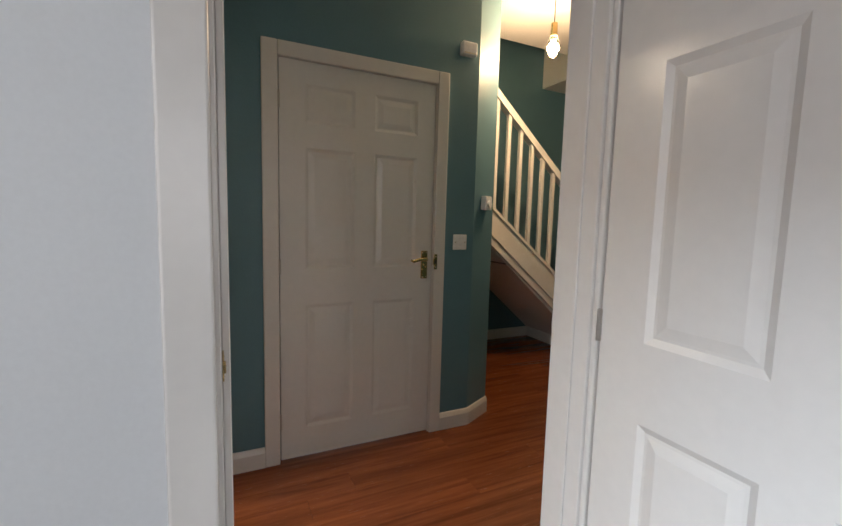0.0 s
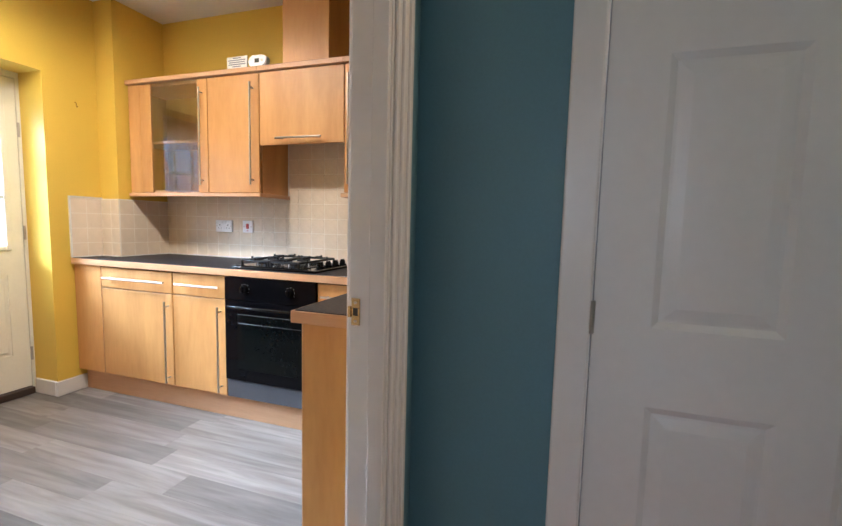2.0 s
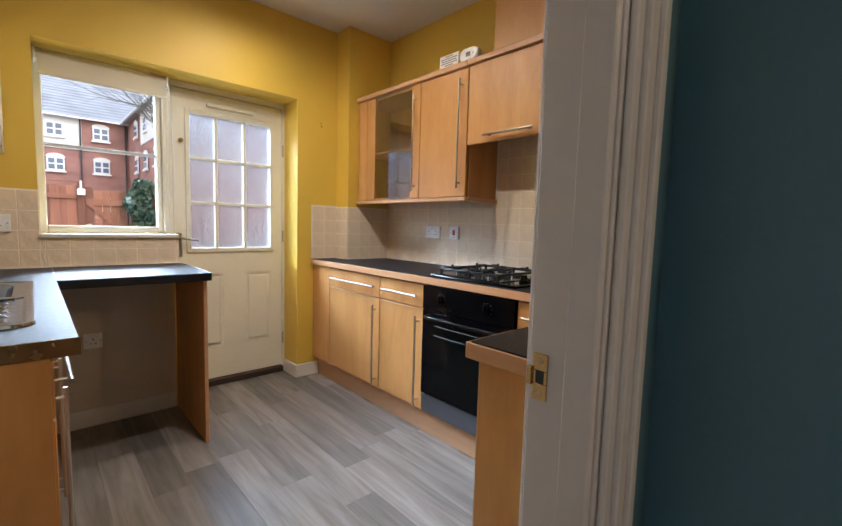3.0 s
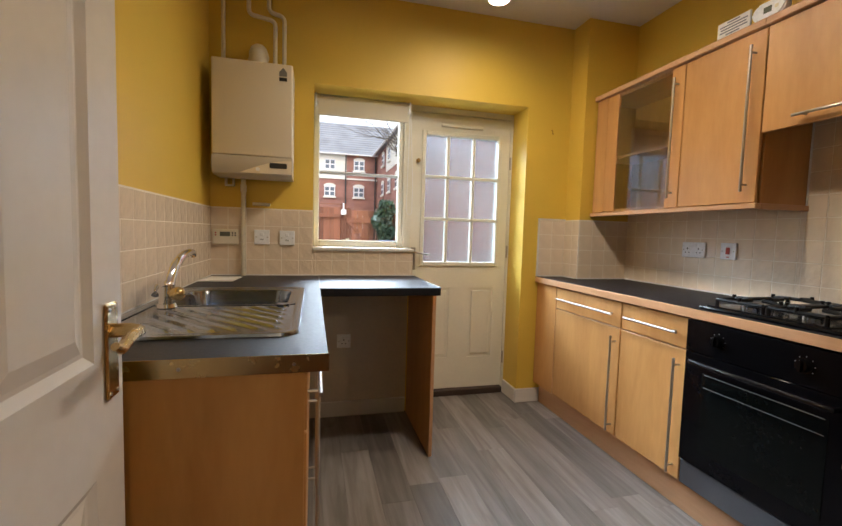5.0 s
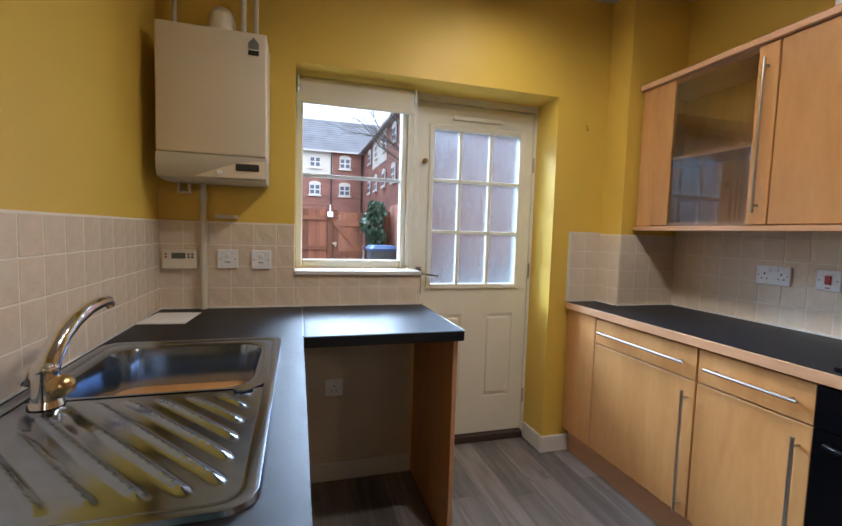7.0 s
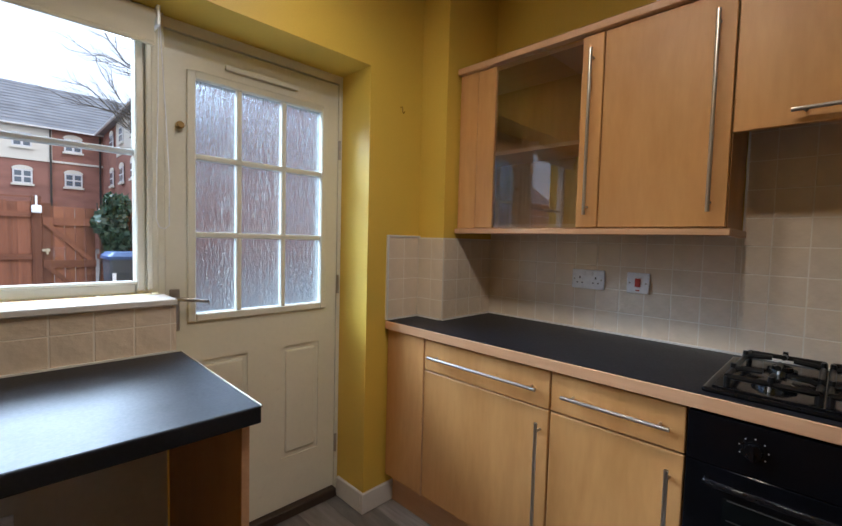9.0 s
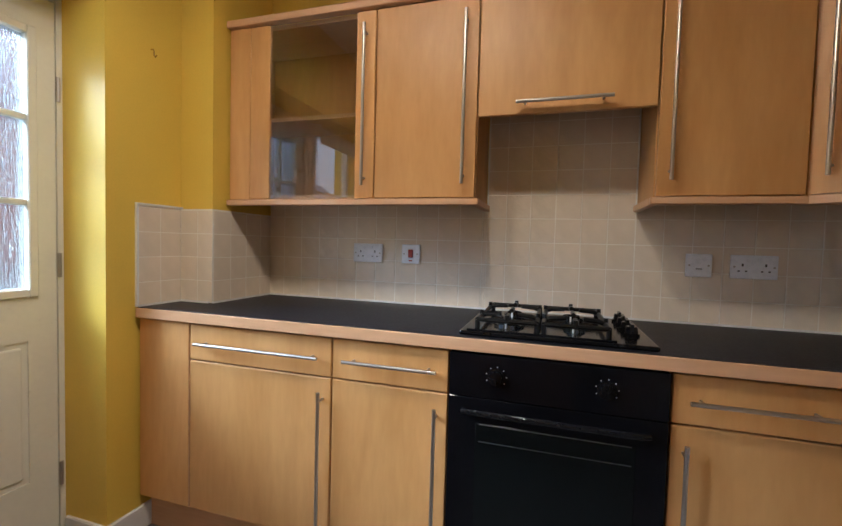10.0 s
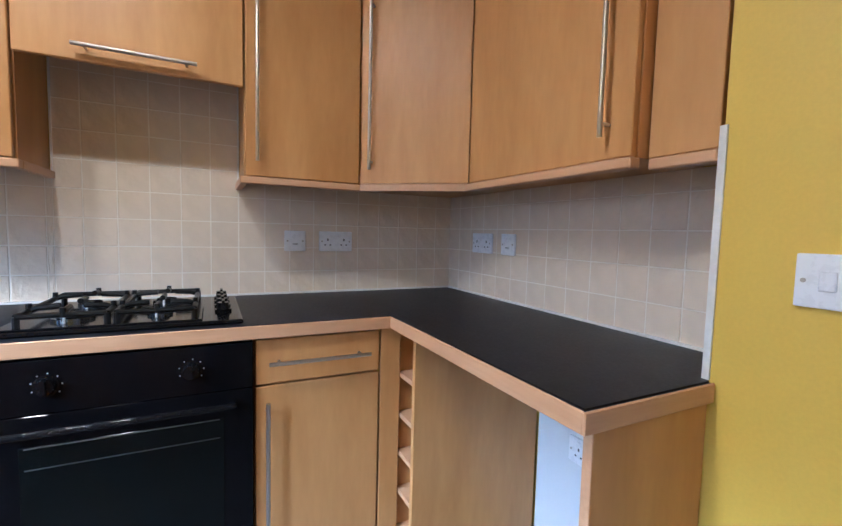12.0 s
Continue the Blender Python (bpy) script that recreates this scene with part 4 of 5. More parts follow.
def wall_unit(label, y1, y0, hy, group="wall cabinets along the cooker wall"):
    ob = thing("wall_cabinet", label, "cabinet", group)
    part("body", boxes((UX + 0.03, -0.002, y0 + 0.001, y1 - 0.001, UB, UT)), MAPLE, ob)
    d = part("door", boxes((UX, UX + 0.019, y0 + g, y1 - g, UB + 0.002, UT - 0.002), bevel=0.0025), MAPLE, ob)
    bar_handle(d, (UX - 0.03, hy, 1.41), (UX - 0.03, hy, 2.03), (-0.03, 0, 0))
    return ob


wall_unit("maple wall cabinet with long bar handle", -0.872, -1.277, -1.23)
wall_unit("maple wall cabinet beside the extractor with bar handle", U3, -2.272, -1.905)
# glazed unit: open box with a shelf, two stiles and a glass door
gu = thing("display_cabinet", "glass-fronted maple wall cabinet with one shelf", "cabinet")
part("side", boxes((UX + 0.02, -0.002, -0.20, PY - 0.012, UB, UT)), MAPLE, gu)
part("side", boxes((UX + 0.02, -0.002, -0.870, -0.854, UB, UT)), MAPLE, gu)
part("back", boxes((-0.012, -0.002, -0.854, -0.20, UB, UT)), MAPLE, gu)
part("top", boxes((UX + 0.02, -0.012, -0.854, -0.20, UT - 0.018, UT)), MAPLEH, gu)
part("bottom", boxes((UX + 0.02, -0.012, -0.854, -0.20, UB, UB + 0.018)), MAPLEH, gu)
part("shelf", boxes((UX + 0.04, -0.012, -0.854, -0.20, 1.697, 1.713)), MAPLEH, gu)
part("filler", boxes((UX, UX + 0.02, -0.287, PY - 0.012, UB, UT), bevel=0.002), MAPLE, gu)
dg = part("door", boxes((UX, UX + 0.019, -0.386, -0.289, UB + 0.002, UT - 0.002), bevel=0.0025), MAPLE, gu)
part("stile", boxes((UX, UX + 0.019, -0.870, -0.788, UB + 0.002, UT - 0.002), bevel=0.0025), MAPLE, dg)
part("pane", boxes((UX + 0.007, UX + 0.011, -0.789, -0.385, UB + 0.003, UT - 0.003)), CABGLASS, dg, "clear glass")
bar_handle(dg, (UX - 0.03, -0.832, 1.41), (UX - 0.03, -0.832, 2.03), (-0.03, 0, 0))
# extractor housing
eh = thing("extractor_cabinet", "maple extractor cabinet above the hob", "cabinet")
part("body", boxes((UX + 0.03, -0.002, U3 + 0.002, -1.279, 1.80, UT)), MAPLE, eh)
d = part("door", boxes((UX, UX + 0.019, U3 + 0.002, -1.279, 1.652, UT - 0.002), bevel=0.0025), MAPLE, eh)
bar_handle(d, (UX - 0.03, -1.415, 1.688), (UX - 0.03, -1.729, 1.688), (-0.03, 0, 0))
part("filter", boxes((UX + 0.05, -0.03, -1.82, -1.33, 1.788, 1.80), bevel=0.002), HANDLE, eh, "metal grease filter")
ob = thing("duct_casing", "maple boxed casing above the extractor", "casing")
part("front", boxes((-0.30, -0.28, -1.764, -1.45, UT + 0.034, H - 0.001), bevel=0.002), MAPLE, ob)
part("side", boxes((-0.279, -0.002, -1.470, -1.452, UT + 0.034, H - 0.001)), MAPLE, ob)
part("side", boxes((-0.279, -0.002, -1.762, -1.744, UT + 0.034, H - 0.001)), MAPLE, ob)
# diagonal corner unit and south unit
cu = thing("corner_cabinet", "diagonal maple corner wall cabinet with bar handle", "cabinet")
SY = -2.585
bm = bmesh.new()
bm_prism(bm, ((-0.002, -2.274), (UX + 0.014, -2.274), (-0.566, SY + 0.012), (-0.568, YT + 0.002), (-0.002, YT + 0.002)), UB, UT)
part("body", bm, MAPLE, cu)
a, b = Vector((UX - 0.004, -2.278, 0)), Vector((-0.572, SY - 0.006, 0))
dv = (b - a).normalized()
nv = Vector((-dv.y, dv.x, 0))
if nv.x > 0:
    nv = -nv
bm = bmesh.new()
q = [a + dv * 0.003, b - dv * 0.003, b - dv * 0.003 - nv * 0.019, a + dv * 0.003 - nv * 0.019]
bm_prism(bm, [(p.x + nv.x * 0.012, p.y + nv.y * 0.012) for p in q], UB + 0.002, UT - 0.002)
d = part("door", bm, MAPLE, cu)
p = a + dv * 0.045 + nv * 0.042
bar_handle(d, (p.x, p.y, 1.41), (p.x, p.y, 2.03), tuple(nv * 0.03))
su = thing("wall_cabinet", "maple wall cabinet over the worktop end with bar handle", "cabinet")
part("body", boxes((-1.228, -0.572, YT + 0.002, SY - 0.021, UB, UT)), MAPLE, su)
d = part("door", boxes((-1.226, -0.577, SY - 0.019, SY, UB + 0.002, UT - 0.002), bevel=0.0025), MAPLE, su)
bar_handle(d, (-1.165, SY + 0.03, 1.41), (-1.165, SY + 0.03, 2.03), (0, 0.03, 0))
ob = thing("filler_panel", "maple filler strip beside the wall cabinet", "panel")
part("board", boxes((-1.379, -1.232, YT + 0.02, SY - 0.05, UB, UT), bevel=0.002), MAPLE, ob)
part("light_rail", boxes((-1.379, -1.236, SY - 0.07, SY - 0.044, 1.334, 1.358), bevel=0.003), MAPLEX, ob)


def run_along(name, label, z0, z1, lip, cut=False):
    """A light rail or cornice that follows the unit fronts."""
    ob = thing(name, label, "moulding")
    o = lip
    part("rail", boxes((UX - o, UX + 0.02, -1.277 - (o if cut else 0), PY - 0.006, z0, z1), bevel=0.003), MAPLEH, ob)
    if cut:
        part("return", boxes((UX + 0.021, -0.002, -1.277 - o, -1.265, z0, z1), bevel=0.002), MAPLEX, ob)
        part("return", boxes((UX + 0.021, -0.002, U3 - 0.01, U3 + o, z0, z1), bevel=0.002), MAPLEX, ob)
    else:
        part("rail", boxes((UX - o, UX + 0.02, U3, -1.278, z0, z1), bevel=0.003), MAPLEH, ob)
    part("rail", boxes((UX - o, UX + 0.02, -2.279, U3 + (o if cut else 0), z0, z1), bevel=0.003), MAPLEH, ob)
    bm = bmesh.new()
    q = [a, b, b - nv * 0.02, a - nv * 0.02]
    bm_prism(bm, [(p.x + nv.x * (o if k < 2 else 0), p.y + nv.y * (o if k < 2 else 0)) for k, p in enumerate(q)], z0, z1)
    part("rail", bm, MAPLEH, ob)
    part("rail", boxes((-1.236, -0.574, SY - 0.02, SY + o, z0, z1), bevel=0.003), MAPLEX, ob)
    return ob


run_along("light_rail", "maple light rail under the wall cabinets", 1.334, 1.358, 0.014, True)
run_along("cornice", "maple cornice along the wall cabinet tops", UT + 0.002, UT + 0.032, 0.02)
# ---- boiler and its pipes ----
bo = thing("boiler", "cream wall-hung gas boiler with curved lower panel", "boiler")
B0, B1, BF = -2.656, -2.248, -0.233
part("case", boxes((B0, B1, BF, -0.012, 1.578, 2.075), bevel=0.008, seg=3), BOILERM, bo, "", True)
# lower panel, its bottom edge turned back
bm = bmesh.new()
prof = [(BF + 0.001, 1.576), (BF - 0.006, 1.55), (BF - 0.004, 1.51), (BF + 0.012, 1.482), (BF + 0.05, 1.474), (-0.014, 1.474), (-0.014, 1.576)]
lo, hi = [bm.verts.new((B0 + 0.001, y, z)) for y, z in prof], [bm.verts.new((B1 - 0.001, y, z)) for y, z in prof]
for i in range(len(prof)):
    bm.faces.new((lo[i], lo[(i + 1) % len(prof)], hi[(i + 1) % len(prof)], hi[i]))
bm.faces.new(lo)
bm.faces.new(hi[::-1])
lp = part("lower_panel", bm, BOILERP, bo, "greyish cream control panel", True)
bm = bmesh.new()
pts = [(B0 + 0.14 + 0.265 * k / 12, 1.486 + 0.074 * math.sin(k / 12 * math.pi / 2)) for k in range(13)]
ring = [bm.verts.new((x, BF - 0.0085, z)) for x, z in pts] + [bm.verts.new((B1 - 0.003, BF - 0.0085, 1.488))]
back = [bm.verts.new((v.co.x, BF - 0.002, v.co.z)) for v in ring]
bm.faces.new(ring)
for i in range(len(ring)):
    bm.faces.new((ring[i], ring[(i + 1) % len(ring)], back[(i + 1) % len(ring)], back[i]))
part("control_flap", bm, BOILERM, lp)
part("display", boxes((-2.365, -2.275, BF - 0.0115, BF - 0.006, 1.517, 1.545), bevel=0.005, seg=2), DARK, lp, "dark oval display")
bm = bmesh.new()
bm_rod(bm, (-2.425, BF - 0.006, 1.507), (-2.425, BF - 0.016, 1.507), 0.010, 16)
part("knob", bm, PLASTIC, lp, "", True)
bm = bmesh.new()
bm_prism(bm, ((-0.02, 0), (0.02, 0), (0.02, 0.022), (0, 0.045), (-0.02, 0.022)), 0, 0.002)
bd_ = part("badge", bm, mat("grey_badge", (0.25, 0.24, 0.22), 0.4, bump=0), bo, "small grey badge")
bd_.matrix_local = pose(-2.298, BF - 0.0005, 2.01, 90, 0, 0)
part("badge_strip", boxes((-2.318, -2.278, BF - 0.003, BF + 0.001, 1.985, 2.003)), DARK, bo)
bm = bmesh.new()
bm_rod(bm, (-2.44, -0.12, 2.075), (-2.44, -0.12, 2.12), 0.052, 24)
bm_tube(bm, [(-2.44, -0.12, 2.11), (-2.44, -0.115, 2.15), (-2.44, -0.08, 2.175), (-2.44, -0.0, 2.18)], 0.048, 20)
part("flue", bm, CREAMPL, bo, "cream flue elbow", True)
PIPE = mat("painted_pipe", (0.66, 0.60, 0.47), 0.4, vary=0.05, bump=0.04)


def bend(points, r=0.03, n=5):
    """Rounds the corners of a run of pipe."""
    pts = [Vector(p) for p in points]
    out = [pts[0]]
    for a, b, c in zip(pts, pts[1:], pts[2:]):
        u, v = (a - b).normalized() * r, (c - b).normalized() * r
        for k in range(n + 1):
            t = k / n
            out.append((b + u) * (1 - t) ** 2 + b * 2 * t * (1 - t) + (b + v) * t ** 2)
    return out + [pts[-1]]


for run, rr in ((((-2.35, -0.10, 2.07), (-2.35, -0.10, 2.35), (-2.49, -0.10, 2.37), (-2.49, -0.10, H)), 0.0115), (((-2.302, -0.09, 2.07), (-2.302, -0.09, 2.385), (-2.385, -0.09, 2.40), (-2.385, -0.09, H)), 0.0115), (((-2.63, -0.05, 2.07), (-2.63, -0.05, H)), 0.011)):
    ob = thing("heating_pipe", "painted heating pipe rising above the boiler", "pipe", "pipes above the boiler")
    bm = bmesh.new()
    bm_tube(bm, bend(run), rr, 12)
    part("pipe", bm, PIPE, ob, "", True)
ob = thing("heating_pipe", "painted pipe dropping from boiler to worktop", "pipe")
bm = bmesh.new()
bm_tube(bm, [(-2.527, -0.035, 1.476), (-2.527, -0.035, WT + 0.001)], 0.0135, 14)
part("pipe", bm, PIPE, ob, "", True)
bm = bmesh.new()
bm_rod(bm, (-2.527, -0.035, 1.40), (-2.527, -0.035, 1.44), 0.017, 14)
part("coupling", bm, PIPE, ob, "", True)
ob = thing("pipe_elbow", "small painted condensate pipe end on the wall", "pipe")
bm = bmesh.new()
bm_tube(bm, bend(((-2.478, -0.03, 1.333), (-2.40, -0.032, 1.332), (-2.39, 0.0, 1.332)), 0.012), 0.009, 10)
part("pipe", bm, PIPE, ob, "", True)
ob = thing("gas_tap", "painted bracket hanging under the boiler", "bracket")
part("loop", boxes((-2.625, -2.617, -0.05, -0.012, 1.43, 1.475), (-2.585, -2.577, -0.05, -0.012, 1.43, 1.475), (-2.617, -2.585, -0.05, -0.012, 1.43, 1.438)), PIPE, ob)

# ---- plates, sockets and switches: face in x (across), z (up), out along -y ----
def plate_at(ob, kind):
    w = {"double": 0.147, "single": 0.087, "cooker": 0.087, "switch": 0.087, "spur": 0.087, "blank": 0.087}[kind]
    part("plate", boxes((-w / 2, w / 2, -0.010, 0, -0.0435, 0.0435), bevel=0.003, seg=2), PLASTIC, ob)
    for sx in (-1, 1):
        bm = bmesh.new()
        bm_rod(bm, (sx * (w / 2 - 0.012), -0.0098, 0), (sx * (w / 2 - 0.012), -0.0112, 0), 0.0038, 10)
        part("screw", bm, HANDLE, ob)
    if kind in ("double", "single"):
        for cx in ((-0.036, 0.036) if kind == "double" else (0,)):
            bm = boxes((cx - 0.003, cx + 0.003, -0.0106, -0.009, 0.002, 0.012), (cx - 0.015, cx - 0.008, -0.0106, -0.009, -0.018, -0.013), (cx + 0.008, cx + 0.015, -0.0106, -0.009, -0.018, -0.013))
            part("pin_holes", bm, DARK, ob)
            rx_ = cx * 0.45
            part("rocker", boxes((rx_ - 0.008, rx_ + 0.008, -0.0135, -0.009, 0.018, 0.034), bevel=0.0015), PLASTIC, ob)
    elif kind == "cooker":
        part("rocker", boxes((-0.011, 0.011, -0.0145, -0.009, -0.016, 0.020), bevel=0.002), RED, ob, "red rocker switch")
        part("neon", boxes((-0.008, 0.008, -0.0108, -0.009, -0.033, -0.028)), RED, ob)
    elif kind == "switch":
        part("rocker", boxes((-0.011, 0.011, -0.0145, -0.009, -0.016, 0.016), bevel=0.002), PLASTIC, ob)
    elif kind == "spur":
        part("rocker", boxes((-0.010, 0.010, -0.0135, -0.009, 0.008, 0.026), bevel=0.002), PLASTIC, ob)
        part("fuse_carrier", boxes((-0.013, 0.013, -0.0115, -0.009, -0.02, -0.006), bevel=0.001), PLASTIC, ob)
        part("slot", boxes((-0.010, 0.010, -0.0122, -0.0112, -0.0145, -0.0115)), DARK, ob)
    return ob


def plate(kind, label, m):
    names = {"double": ("double_socket", "socket"), "single": ("single_socket", "socket"), "cooker": ("cooker_switch", "switch"), "switch": ("light_switch", "switch"), "spur": ("fused_spur", "switch"), "blank": ("blank_plate", "plate")}[kind]
    ob = plate_at(thing(names[0], label, names[1]), kind)
    ob.matrix_world = m
    return ob


plate("double", "white double socket on cream tiles", pose(-0.0095, -0.7275, 1.139, 0, 0, -90))
plate("cooker", "white cooker switch with red rocker", pose(-0.0095, -0.94, 1.14, 0, 0, -90))
plate("spur", "white fused switch on cream tiles", pose(-0.0095, -2.083, 1.134, 0, 0, -90))
plate("double", "white double socket beside a fused switch", pose(-0.0095, -2.258, 1.134, 0, 0, -90))
plate("double", "white double socket over the worktop corner", pose(-0.305, YT + 0.0095, 1.143, 0, 0, 180))
plate("spur", "white fused switch over the worktop corner", pose(-0.488, YT + 0.0095, 1.143, 0, 0, 180))
plate("single", "white socket on the wall of the appliance space", pose(-0.90, YT + 0.006, 0.475, 0, 0, 180))
plate("spur", "white fused switch below the boiler", pose(-2.428, -0.0095, 1.139, 0, 0, 0))
plate("spur", "white switched outlet below the boiler", pose(-2.284, -0.0095, 1.137, 0, 0, 0))
plate("single", "white socket in the space under the worktop", pose(-1.936, -0.0005, 0.49, 0, 0, 0))
plate("switch", "white light switch on yellow wall", pose(-1.560, KD, 1.122, 0, 0, 180))
plate("blank", "white blanking plate on teal wall", pose(HX, -4.153, 1.109, 0, 0, -90))
th = thing("heating_programmer", "cream heating programmer with grey display", "controller")
part("case", boxes((-2.694, -2.555, -0.034, -0.0095, 1.093, 1.18), bevel=0.005, seg=2), CREAMPL, th)
part("display", boxes((-2.655, -2.60, -0.0355, -0.033, 1.14, 1.165), bevel=0.0008), LCD, th)
for x in (-2.677, -2.587, -2.572):
    for z in (1.146, 1.159):
        part("button", boxes((x - 0.004, x + 0.004, -0.037, -0.033, z - 0.004, z + 0.004), bevel=0.001), RED if x < -2.6 else DARK, th)

# ---- small things on top of the units ----
ob = thing("notice_card", "white folded notice card with lines of small print", "card")
part("card", boxes((-0.307, -0.297, -1.196, -1.043, UT + 0.033, UT + 0.105), bevel=0.001), PAPER, ob)
part("stand", boxes((-0.297, -0.24, -1.196, -1.043, UT + 0.033, UT + 0.037)), PAPER, ob)
for k, (u0, u1) in enumerate(((-1.15, -1.09), (-1.185, -1.055), (-1.18, -1.06), (-1.185, -1.055), (-1.15, -1.085))):
    z = UT + 0.095 - k * 0.0125
    part("print_line", boxes((-0.3078, -0.3069, u0, u1, z - 0.003, z + 0.003)), INK, ob)
ob = thing("carbon_monoxide_alarm", "white oval alarm standing on the cornice", "alarm")
bm = bmesh.new()
bm_prism(bm, rounded(-0.068, 0.068, -0.033, 0.033, 0.032, 8), 0, 0.035)
bmesh.ops.bevel(bm, geom=[e for e in bm.edges if e.verts[0].co.z > 0.03 and e.verts[1].co.z > 0.03], offset=0.006, segments=2, affect="EDGES")
part("case", bm, PLASTIC, ob, "", True)
part("display", boxes((-0.016, 0.016, -0.012, 0.012, 0.034, 0.0365)), LCD, ob)
part("button", boxes((0.028, 0.042, -0.007, 0.007, 0.034, 0.037), bevel=0.002), CREAMPL, ob)
ob.matrix_world = pose(-0.275, -1.272, UT + 0.066, 90, 0, -90)

# ---- ceiling spotlights, hook ----
sl = thing("ceiling_spotlights", "satin metal ceiling bar with three spotlight heads", "ceiling light")
bm = bmesh.new()
bm_rod(bm, (-1.12, -0.26, H - 0.016), (-1.36, -1.46, H - 0.016), 0.016, 12)
part("bar", bm, PLASTIC, sl, "", True)
for x, y in SPOTS:
    bm = bmesh.new()
    r0, r1, n = 0.062, 0.045, 20
    rings = []
    for z, r in ((2.475, r0), (2.53, r0 * 0.95), (2.575, r1), (2.60, 0.02), (2.60, 0.018), (2.572, r1 - 0.004), (2.53, r0 * 0.9), (2.475, r0 - 0.004)):
        rings.append([bm.verts.new((x + r * math.cos(k * math.tau / n), y + r * math.sin(k * math.tau / n), z)) for k in range(n)])
    for p, q in zip(rings, rings[1:]):
        for k in range(n):
            bm.faces.new((p[k], p[(k + 1) % n], q[(k + 1) % n], q[k]))
    part("spot_head", bm, HANDLE, sl, "", True)
ob = thing("wall_hook", "small brass hook on yellow wall", "hook")
bm = bmesh.new()
bm_tube(bm, [(-0.529, 0, 1.93), (-0.529, -0.012, 1.93), (-0.529, -0.016, 1.92), (-0.529, -0.016, 1.905), (-0.529, -0.022, 1.898), (-0.529, -0.03, 1.905)], 0.0025, 8)
part("hook", bm, BRASS, ob, "", True)

# ---- hall: switch gear, skirting, light, stairs ----
ob = thing("door_chime", "white door chime box on teal wall", "chime")
part("case", boxes((HX - 0.04, HX, -4.204, -4.113, 2.13, 2.2), bevel=0.006, seg=2), PLASTIC, ob)
part("side_grille", boxes((HX - 0.042, HX - 0.038, -4.195, -4.122, 2.137, 2.142)), CREAMPL, ob)
ob = thing("room_thermostat", "white room thermostat on the chamfered wall", "thermostat")
part("case", boxes((-0.038, 0.038, -0.036, 0, -0.041, 0.041), bevel=0.006, seg=2), PLASTIC, ob)
bm = bmesh.new()
bm_rod(bm, (0.0, -0.036, -0.006), (0.0, -0.046, -0.006), 0.022, 20, 0.019)
part("dial", bm, PLASTIC, ob, "", True)
ob.matrix_world = pose(-1.462, -4.342, 1.34, 0, 0, -62.9)
SK = 0.1


def skirting(name, runs):
    bm = bmesh.new()
    for (ax, ay), (bx_, by) in runs:
        a_, b_ = Vector((ax, ay, 0)), Vector((bx_, by, 0))
        d_ = (b_ - a_).normalized()
        n_ = Vector((-d_.y, d_.x, 0))
        prof = [(0, 0), (0.016, 0), (0.016, SK - 0.025), (0.009, SK - 0.006), (0.004, SK), (0, SK)]
        lo = [bm.verts.new(a_ + n_ * u + Vector((0, 0, v))) for u, v in prof]
        hi = [bm.verts.new(b_ + n_ * u + Vector((0, 0, v))) for u, v in prof]
        for k in range(len(prof)):
            bm.faces.new((lo[k], lo[(k + 1) % len(prof)], hi[(k + 1) % len(prof)], hi[k]))
        bm.faces.new(lo[::-1])
        bm.faces.new(hi)
    return built(name, bm, GLOSS, "white gloss skirting board", "baseboard")


# each run leaves the room on its right-hand side
skirting("baseboard_hall", [((HX, -3.087), (HX, HN)), ((HX, -4.25), (HX, -4.051)), ((-1.405, -4.45), (HX, -4.245)), ((-0.001, -4.45), (-1.405, -4.45)), ((-0.001, -5.97), (-0.001, -4.45))])
pl = thing("pendant_light", "bare filament bulb hanging from a ceiling rose", "pendant light")
bm = bmesh.new()
bm_rod(bm, (-1.527, -4.754, H), (-1.527, -4.754, H - 0.03), 0.055, 24, 0.045)
part("ceiling_rose", bm, mat("bronze", (0.12, 0.09, 0.06), 0.35, metal=0.8, bump=0.03), pl, "bronze ceiling rose", True)
bm = bmesh.new()
bm_rod(bm, (-1.527, -4.754, H - 0.03), (-1.527, -4.754, 2.42), 0.003, 8)
part("cord", bm, DARK, pl)
bm = bmesh.new()
bm_rod(bm, (-1.527, -4.754, 2.43), (-1.527, -4.754, 2.355), 0.019, 16, 0.022)
part("lampholder", bm, BRASS, pl, "", True)
bm = bmesh.new()
prof = [(0.017, 2.36), (0.024, 2.345), (0.033, 2.32), (0.036, 2.29), (0.031, 2.258), (0.018, 2.237), (0.003, 2.232)]
rings = [[bm.verts.new((-1.527 + r * math.cos(k * math.tau / 18), -4.754 + r * math.sin(k * math.tau / 18), z)) for k in range(18)] for r, z in prof]
for p, q in zip(rings, rings[1:]):
    for k in range(18):
        bm.faces.new((p[k], p[(k + 1) % 18], q[(k + 1) % 18], q[k]))
o = part("bulb", bm, SHADE, pl, "clear glass bulb", True)
o.visible_shadow = False
bm = bmesh.new()
for k in range(6):
    a_ = k * math.tau / 6
    bm_rod(bm, (-1.527 + 0.008 * math.cos(a_), -4.754 + 0.008 * math.sin(a_), 2.33), (-1.527 + 0.013 * math.cos(a_), -4.754 + 0.013 * math.sin(a_), 2.255), 0.0022, 6)
o = part("filament", bm, FILAMENT, pl, "glowing filament")
o.visible_shadow = False

